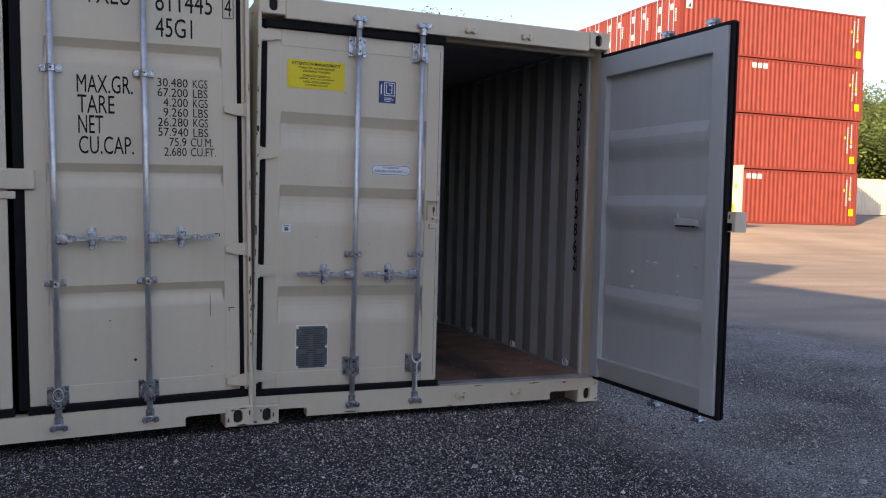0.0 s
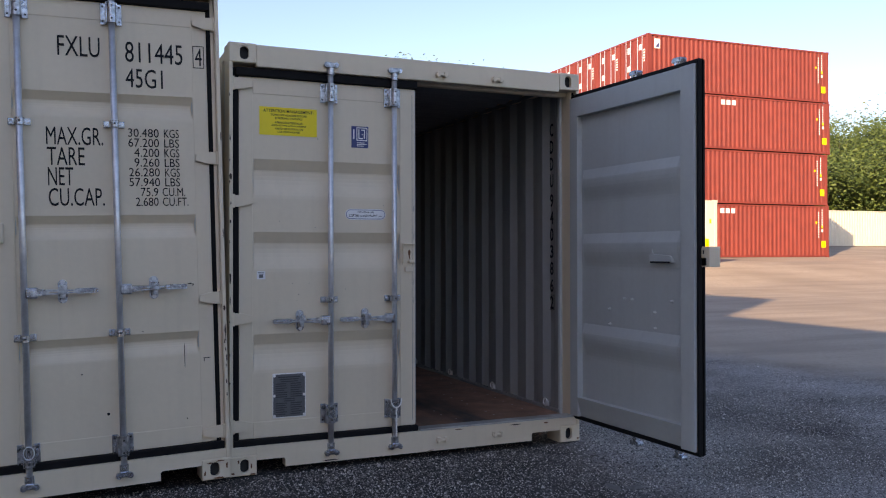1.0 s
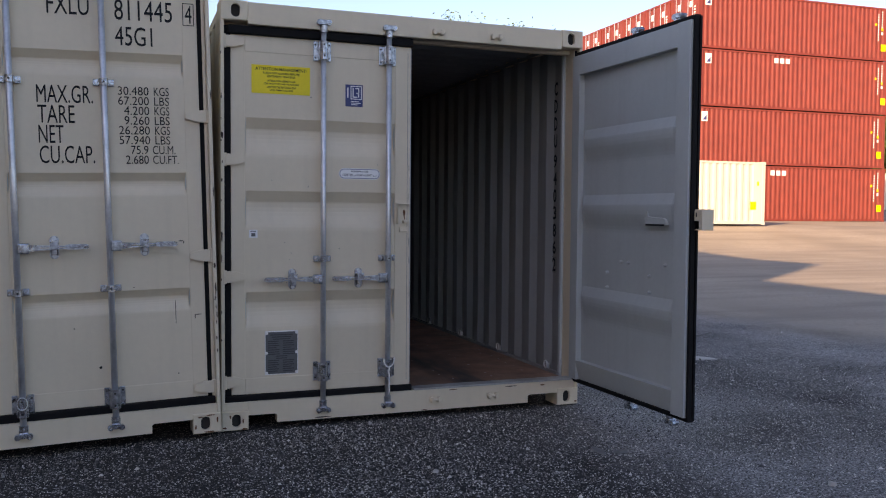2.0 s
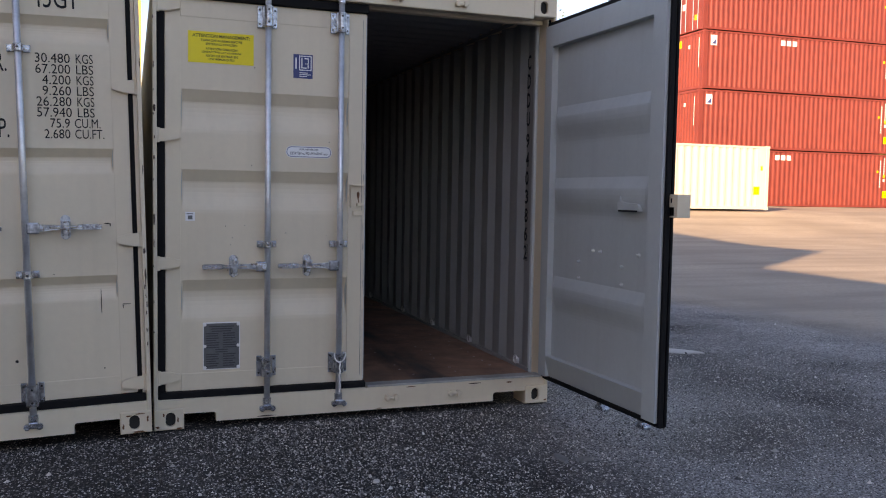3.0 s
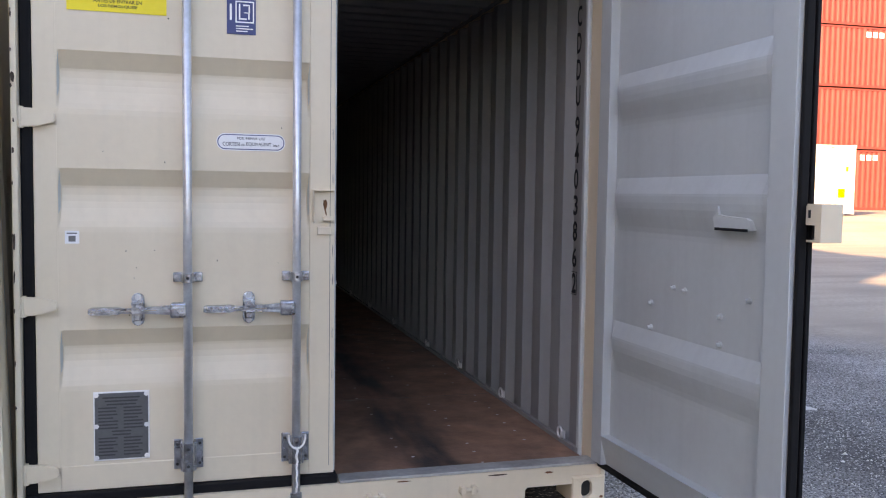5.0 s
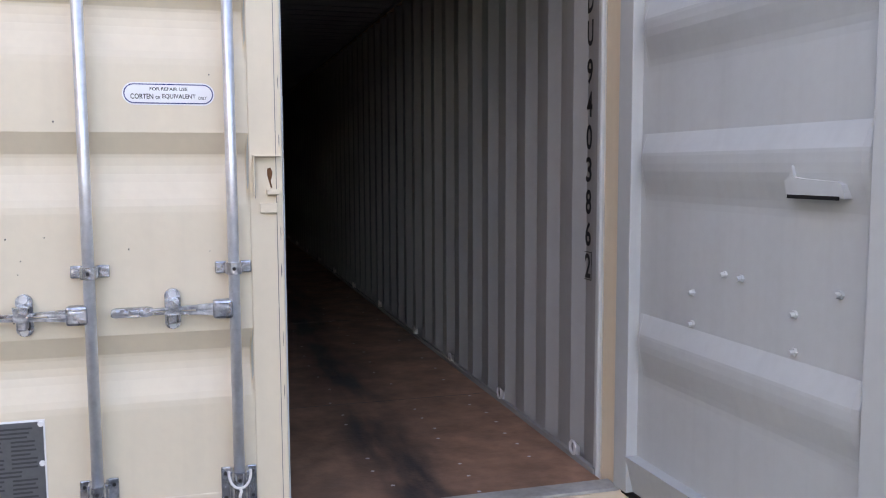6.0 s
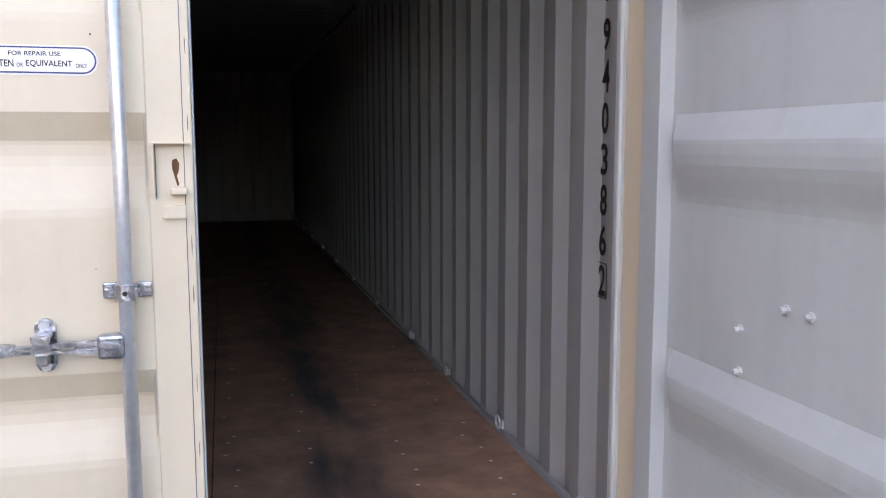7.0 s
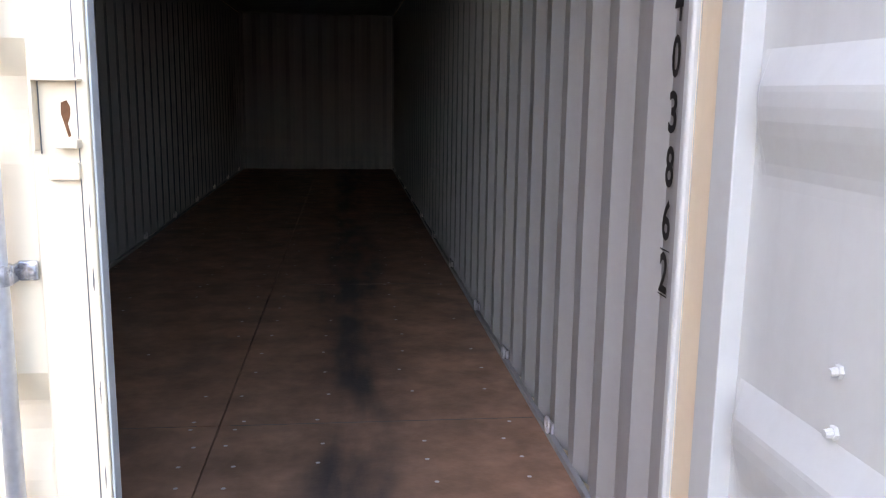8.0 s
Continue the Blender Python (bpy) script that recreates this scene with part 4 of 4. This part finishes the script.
# lock box half with its rusty keyhole, and a stop plate below
bm = bmesh.new()
box(bm, 1.112 - LX, 1.196 - LX, -0.030, 0.001, 1.386, 1.391, 0.0015)
box(bm, 1.112 - LX, 1.117 - LX, -0.030, 0.001, 1.262, 1.3865, 0.0015)
part("lock_box", bm, BEIGE, left_door)
part("weld_line", boxed(1.1175 - LX, 1.1195 - LX, -0.0025, 0.0, 1.255, 1.3855), PLATE, left_door)
part("lock_tab", boxed(1.152 - LX, 1.190 - LX, -0.032, 0.001, 1.266, 1.283, 0.003), BEIGE, left_door)
part("stop_plate", boxed(1.131 - LX, 1.186 - LX, -0.016, 0.001, 1.208, 1.240, 0.003), BEIGE, left_door)
bm = bmesh.new()
prism(bm, [(1.165 - LX + a, 1.318 + b) for a, b in ((-0.008, 0.030), (0.002, 0.034), (0.008, 0.022), (0.007, 0.006), (0.002, -0.008), (0.007, -0.030), (0.002, -0.032), (-0.003, -0.012), (-0.009, 0.010))], -0.0022, 0.0)
part("keyhole", bm, RUST, left_door, "rusted keyhole slot")
# wire seal hanging on a lower bracket
bm = bmesh.new()
loop = [(0.979 + 0.034 * math.cos(a), -0.079, 0.392 + 0.050 * math.sin(a)) for a in (math.pi * (0.95 + 1.10 * k / 12) for k in range(13))]
cord(bm, loop, 0.0042)
tail = [(0.979 + 0.003 * math.sin(k * 1.9), -0.080 + 0.002 * math.cos(k * 1.9), 0.345 - k * 0.014) for k in range(14)]
part("wire_seal", bm, MARK, left_door, "whitish looped wire seal")
bm = bmesh.new()
cord(bm, tail, 0.0048)
part("seal_tail", bm, MARK, left_door)
bm = bmesh.new()
loop = [(-0.985 + 0.026 * math.sin(a), -0.078, 0.28 + 0.035 * math.cos(a)) for a in (k * math.tau / 14 for k in range(15))]
cord(bm, loop, 0.0025)
part("wire_seal", bm, ZINC, closed_right)

# ---------------------------------------------------------------- fittings on the open leaf's inner face
SY = 0.0235
DU = 0.0
for u, z in ((0.417, 0.954), (0.419, 0.854), (0.577, 1.030), (0.655, 1.028), (0.880, 0.960), (0.883, 0.860), (1.038, 1.035)):
    bm = bmesh.new()
    tube(bm, (-u - DU, SY - 0.003, z), (-u - DU, SY + 0.007, z), 0.0125, 0.0115, sides=6)
    tube(bm, (-u - DU, SY + 0.006, z), (-u - DU, SY + 0.019, z - 0.001), 0.0085, 0.007, sides=8)
    part("bolt", bm, GREY_PAINT, right_door)
bm = bmesh.new()
prism(bm, [(-0.872, 1.272), (-1.072, 1.272), (-1.064, 1.305), (-1.045, 1.312), (-0.93, 1.318), (-0.895, 1.322), (-0.888, 1.352), (-0.878, 1.322), (-0.862, 1.312)], SY - 0.002, SY + 0.034)
part("hand_hold", bm, GREY_PAINT, right_door, m=pose(-DU, 0, 0))
part("hand_slot", boxed(-1.058, -0.876, SY + 0.0345, SY + 0.0365, 1.267, 1.277), INK, right_door, "dark slot of the hand hold", m=pose(-DU, 0, 0))
# lock box on the outer face, past the free edge
bm = bmesh.new()
EX = 0.022
box(bm, -1.345, -1.215, -0.046, -0.040, 1.248, 1.365, 0.002)
box(bm, -1.345, -1.338, -0.041, 0.034, 1.248, 1.365, 0.002)
box(bm, -1.339, -1.215, -0.041, 0.030, 1.358, 1.365, 0.002)
box(bm, -1.339, -1.215, 0.028, 0.034, 1.300, 1.359, 0.002)
box(bm, -1.339, -1.318, 0.028, 0.034, 1.250, 1.301, 0.002)
box(bm, -1.262, -1.215, 0.028, 0.034, 1.250, 1.301, 0.002)
box(bm, -1.339, -1.215, -0.041, 0.030, 1.248, 1.255, 0.002)
edge_box = part("lock_box", bm, BEIGE, right_door, "beige steel lock box on the door edge", m=pose(-EX, 0, 0))
# dark pieces stand for the shade inside the box and its keyhole
part("box_cavity", boxed(-1.334, -1.222, -0.036, 0.010, 1.258, 1.354), DARK, edge_box)
part("keyhole", boxed(-1.302, -1.292, 0.0345, 0.0362, 1.322, 1.346, 0.0005), DARK, edge_box)

# ---------------------------------------------------------------- inside the open container
z = 2.240
for ch in "CDDU 9403862":
    if ch == " ":
        z -= 0.020
        continue
    lettering(ch, INK, opened, -0.025, 0.025, -0.049, 0.049, 0.0, 0.022, m=pose(2.4165, 0.344, z, 0, 0, -90))
    last = z
    z -= 0.126
bm = bmesh.new()
for y0, y1, za, zb in ((-0.033, -0.030, -0.056, 0.056), (0.030, 0.033, -0.056, 0.056), (-0.030, 0.030, -0.056, -0.053), (-0.030, 0.030, 0.053, 0.056)):
    box(bm, 2.4162, 2.4170, 0.344 + y0, 0.344 + y1, last + za, last + zb)
part("check_box", bm, INK, opened)
y = 0.36
while y < 11.6:
    for x, s in ((W - 0.060, -1), (0.060, 1)):
        bm = boxed(min(x, x - s * 0.012), max(x, x - s * 0.012), y - 0.022, y + 0.022, FLOOR + 0.02, FLOOR + 0.06, 0.003)
        staple = part("lashing_point", bm, ZINC, opened)
        ring = hoop((x + s * 0.010, y, FLOOR + 0.050), 0.027, 0.0055)
        part("lashing_ring", ring, ZINC, staple)
    y += 0.87 if y < 2.5 else 1.2

# plywood deck, one board at a time, with its screws
seams = [0.103, 1.43, 3.75, 6.07, 8.39, 10.71, 12.05]
for a, b in zip(seams, seams[1:]):
    for x0, x1 in ((0.063, 1.199), (1.203, W - 0.063)):
        part("board", boxed(x0, x1, a + 0.002, b - 0.002, FLOOR - 0.028, FLOOR + random.uniform(-0.001, 0.001), 0.002), PLY, opened)
screws = []
for a, b in zip(seams, seams[1:]):
    rows_y = [a + 0.03, b - 0.03] + [a + 0.03 + (b - a - 0.06) * k / 8 for k in range(1, 8)]
    for yy in rows_y:
        for xx in (0.12, 0.42, 0.78, 1.13, 1.27, 1.58, 1.92, 2.24):
            if random.random() < 0.72:
                screws.append((xx + random.uniform(-0.03, 0.03), yy + random.uniform(-0.012, 0.012)))
bm = bmesh.new()
for x, y in screws:
    c = bm.verts.new((x, y, FLOOR + 0.0024))
    rim = [bm.verts.new((x + 0.0085 * math.cos(k * math.tau / 6), y + 0.0085 * math.sin(k * math.tau / 6), FLOOR + 0.0012)) for k in range(6)]
    for k in range(6):
        bm.faces.new((c, rim[k], rim[(k + 1) % 6]))
tagged(part("deck_screws", bm, ZINC, opened), kind="stuff")


# ---------------------------------------------------------------- trees
def tree(x, y, height, spread, leaves, seed, label):
    rnd = random.Random(seed)
    base = ground_z(x, y)
    t = thing("tree", pose(x, y, base), label, "tree", "trees at the yard edge")
    tips = []
    bm = bmesh.new()

    def limb(a, d, length, r, depth):
        p = a
        for _ in range(4):
            d = (d + Vector((rnd.uniform(-1, 1), rnd.uniform(-1, 1), rnd.uniform(-0.3, 0.6))) * 0.22).normalized()
            q = p + d * length / 4
            tube(bm, p, q, r, r * 0.82, sides=7)
            p, r = q, r * 0.82
        tips.append(p)
        if depth:
            for _ in range(rnd.choice((3, 4))):
                dd = (d * 0.6 + Vector((rnd.uniform(-1, 1), rnd.uniform(-1, 1), rnd.uniform(-0.1, 0.9)))).normalized()
                limb(p, dd, length * rnd.uniform(0.6, 0.85), r * 0.7, depth - 1)

    limb(Vector((0, 0, -0.2)), Vector((0, 0, 1)), height * 0.34, 0.035 * height * 0.55, 3)
    part("trunk", bm, BARK, t, "pale bare trunk and limbs")
    top = max(p.z for p in tips)
    wide = max(max(abs(p.x), abs(p.y)) for p in tips)
    verts, faces = [], []
    for _ in range(leaves // 28):
        c = rnd.choice(tips)
        if rnd.random() < 0.35:
            c = Vector((c.x, c.y, c.z * rnd.uniform(0.15, 0.8)))
        c = Vector((c.x * spread / wide, c.y * spread / wide, c.z)) if rnd.random() < 0.6 else c
        c = c + Vector((rnd.gauss(0, 0.9), rnd.gauss(0, 0.9), rnd.gauss(0, 0.7)))
        r = rnd.uniform(0.35, 0.95)
        for _ in range(28):
            p = c + Vector((rnd.gauss(0, r), rnd.gauss(0, r), rnd.gauss(0, r * 0.6)))
            if p.z < 0.8:
                continue
            s = rnd.uniform(0.05, 0.11)
            a = Vector((rnd.gauss(0, 1), rnd.gauss(0, 1), rnd.gauss(0, 1))).normalized()
            b = a.orthogonal().normalized()
            i = len(verts)
            verts += [p - a * s * 1.6, p + b * s, p + a * s * 1.6, p - b * s]
            faces.append((i, i + 1, i + 2, i + 3))
    me = bpy.data.meshes.new("crown")
    me.from_pydata(verts, [], faces)
    crown = link_part("crown", me, LEAF, t, "loose green foliage")
    k = height / top
    t.matrix_world = pose(x, y, base) @ Matrix.Diagonal((k, k, k, 1))


for n_, (x, y, h, sp) in enumerate(((66, 60, 10.5, 5.5), (73, 58, 11.5, 6.5), (80, 60, 11.0, 6), (87, 59, 12.0, 6.5), (94, 62, 11.5, 6), (76, 68, 13.0, 7), (90, 70, 13.5, 7), (83, 54, 8.0, 5), (70, 54, 7.5, 5), (77, 53, 7.0, 5), (64, 55, 7.5, 5))):
    tree(x, y, h * 1.08, sp, 17000, 11 + n_, "leafy green tree with pale branches behind the containers")
tree(37.8, 80, 18.5, 4, 24000, 40, "tall leafy green tree rising beyond the containers")

# ---------------------------------------------------------------- loose chips on the asphalt
def chips(count):
    rs = np.random.RandomState(5)
    octa = np.array([(1, 0, -0.3), (-1, 0, -0.3), (0, 1, -0.3), (0, -1, -0.3), (0, 0, 0.75)])
    tri = np.array([(0, 2, 4), (2, 1, 4), (1, 3, 4), (3, 0, 4)])
    spots = []
    while len(spots) < count:
        x, y = rs.uniform(-2.5, 6.5), rs.uniform(-4.0, 4.0)
        if x < 2.5 and y > -0.02:
            continue
        if max((x - 1.6) / 4.6, (y + 0.2) / 4.0) + 0.35 * noise.noise(Vector((x, y, 7.0))) > rs.uniform(0.05, 1.0):
            continue
        if noise.noise(Vector((x * 0.7, y * 0.7, 3.0))) < rs.uniform(-1.2, 0.3):
            continue
        spots.append((x, y, ground_z(x, y) + 0.012 * noise.noise(Vector((x * 0.45, y * 0.45, 0))) - 0.008))
    c = np.array(spots)[:, None, :]
    s = (0.0026 + 0.0050 * rs.rand(count) ** 1.8 + 0.010 * (rs.rand(count) < 0.004))[:, None]
    o = octa[None] * rs.uniform(0.6, 1.3, (count, 5, 3)) * s[..., None]
    a = rs.uniform(0, 6.28, count)[:, None]
    v = np.stack((np.cos(a) * o[..., 0] - np.sin(a) * o[..., 1], np.sin(a) * o[..., 0] + np.cos(a) * o[..., 1], o[..., 2] + s * 0.25), -1) + c
    f = tri[None] + 5 * np.arange(count)[:, None, None]
    me = bpy.data.meshes.new("gravel")
    me.from_pydata(v.reshape(-1, 3).tolist(), [], f.reshape(-1, 3).tolist())
    tagged(link_part("gravel", me, STONE), "small loose grey and white stone chips on asphalt", "gravel", kind="stuff")


chips(150000)


# ---------------------------------------------------------------- small finds
for yy, x0, x1 in ((1.43, 1.24, 2.36), (1.43, 0.5, 1.12), (3.75, 1.23, 1.55), (3.75, 1.75, 2.36), (6.07, 1.25, 2.3)):
    part("seam_filler", boxed(x0, x1, yy - 0.0018, yy + 0.0018, FLOOR - 0.004, FLOOR + 0.0003), DUSTY, opened)


def flat_find(name, x, y, size, thick, material, label, category, seed):
    """An irregular flat bit lying on the ground."""
    rnd = random.Random(seed)
    bm = bmesh.new()
    z = ground_z(x, y) + 0.012 * noise.noise(Vector((x * 0.45, y * 0.45, 0))) - 0.009
    n = 11
    rim = [(size[0] * rnd.uniform(0.7, 1.1) * math.cos(k * math.tau / n), size[1] * rnd.uniform(0.7, 1.1) * math.sin(k * math.tau / n)) for k in range(n)]
    lo = [bm.verts.new((a, b, 0)) for a, b in rim]
    hi = [bm.verts.new((a * 0.86, b * 0.86, thick * rnd.uniform(0.8, 1.3))) for a, b in rim]
    bm.faces.new(lo[::-1])
    bm.faces.new(hi)
    for k in range(n):
        bm.faces.new((lo[k], lo[(k + 1) % n], hi[(k + 1) % n], hi[k]))
    ob = part(name, bm, material, m=pose(x, y, z, 0, 0, rnd.uniform(0, 180)))
    tagged(ob, label, category)


PALE = surface("pale limestone", (0.50, 0.47, 0.43), 0.85, vary=0.15)
flat_find("debris_scrap", 1.97, -1.07, (0.085, 0.035), 0.010, DUSTY, "flat grey scrap lying on the dusty asphalt", "debris", 1)
flat_find("debris_scrap", 2.08, -1.13, (0.05, 0.03), 0.014, DUSTY, "flat grey scrap lying on the dusty asphalt", "debris", 2)
flat_find("stone", 4.42, 1.37, (0.22, 0.10), 0.008, PALE, "pale flat limestone patch in the gravel", "stone", 3)
flat_find("stone", 2.77, -1.98, (0.026, 0.02), 0.018, PALE, "small pale limestone pebble on the asphalt", "stone", 4)
flat_find("stone", 0.96, -1.15, (0.018, 0.014), 0.012, PALE, "small pale limestone pebble on the asphalt", "stone", 5)
flat_find("stone", 0.35, -1.62, (0.016, 0.013), 0.012, PALE, "small pale limestone pebble on the asphalt", "stone", 6)

# seal line and worn paint along the closed leaf's free edge
part("edge_seal", boxed(1.1835 - LX, 1.1855 - LX, -0.0022, 0.0, 0.24, 2.36), PLATE, left_door)
part("edge_flange", boxed(1.2055 - LX, 1.2105 - LX, 0.006, 0.050, 0.215, 2.39, 0.002), GREY_PAINT, left_door)
for zz in (0.62, 0.80, 1.02, 1.14, 1.44, 1.62):
    bm = bmesh.new()
    prism(bm, [(1.1955 - LX + 0.0018 * random.uniform(0.4, 1) * math.cos(a), zz + random.uniform(0.008, 0.03) * math.sin(a)) for a in (k * math.tau / 9 for k in range(9))], -0.0016, 0.0)
    part("paint_wear", bm, PLATE, left_door)
for k in range(26):
    x, z = random.uniform(0.17, 1.09), random.uniform(0.26, 2.28)
    if any(b - 0.01 < z < t + 0.01 for t, b in GROOVES):
        continue
    r = random.uniform(0.0012, 0.0032)
    bm = bmesh.new()
    prism(bm, [(x - LX + r * random.uniform(0.5, 1.3) * math.cos(a), z + r * random.uniform(0.5, 1.6) * math.sin(a)) for a in (j * math.tau / 7 for j in range(7))], 0.0030, 0.0045)
    part("paint_nick", bm, PLATE_INK, left_door)
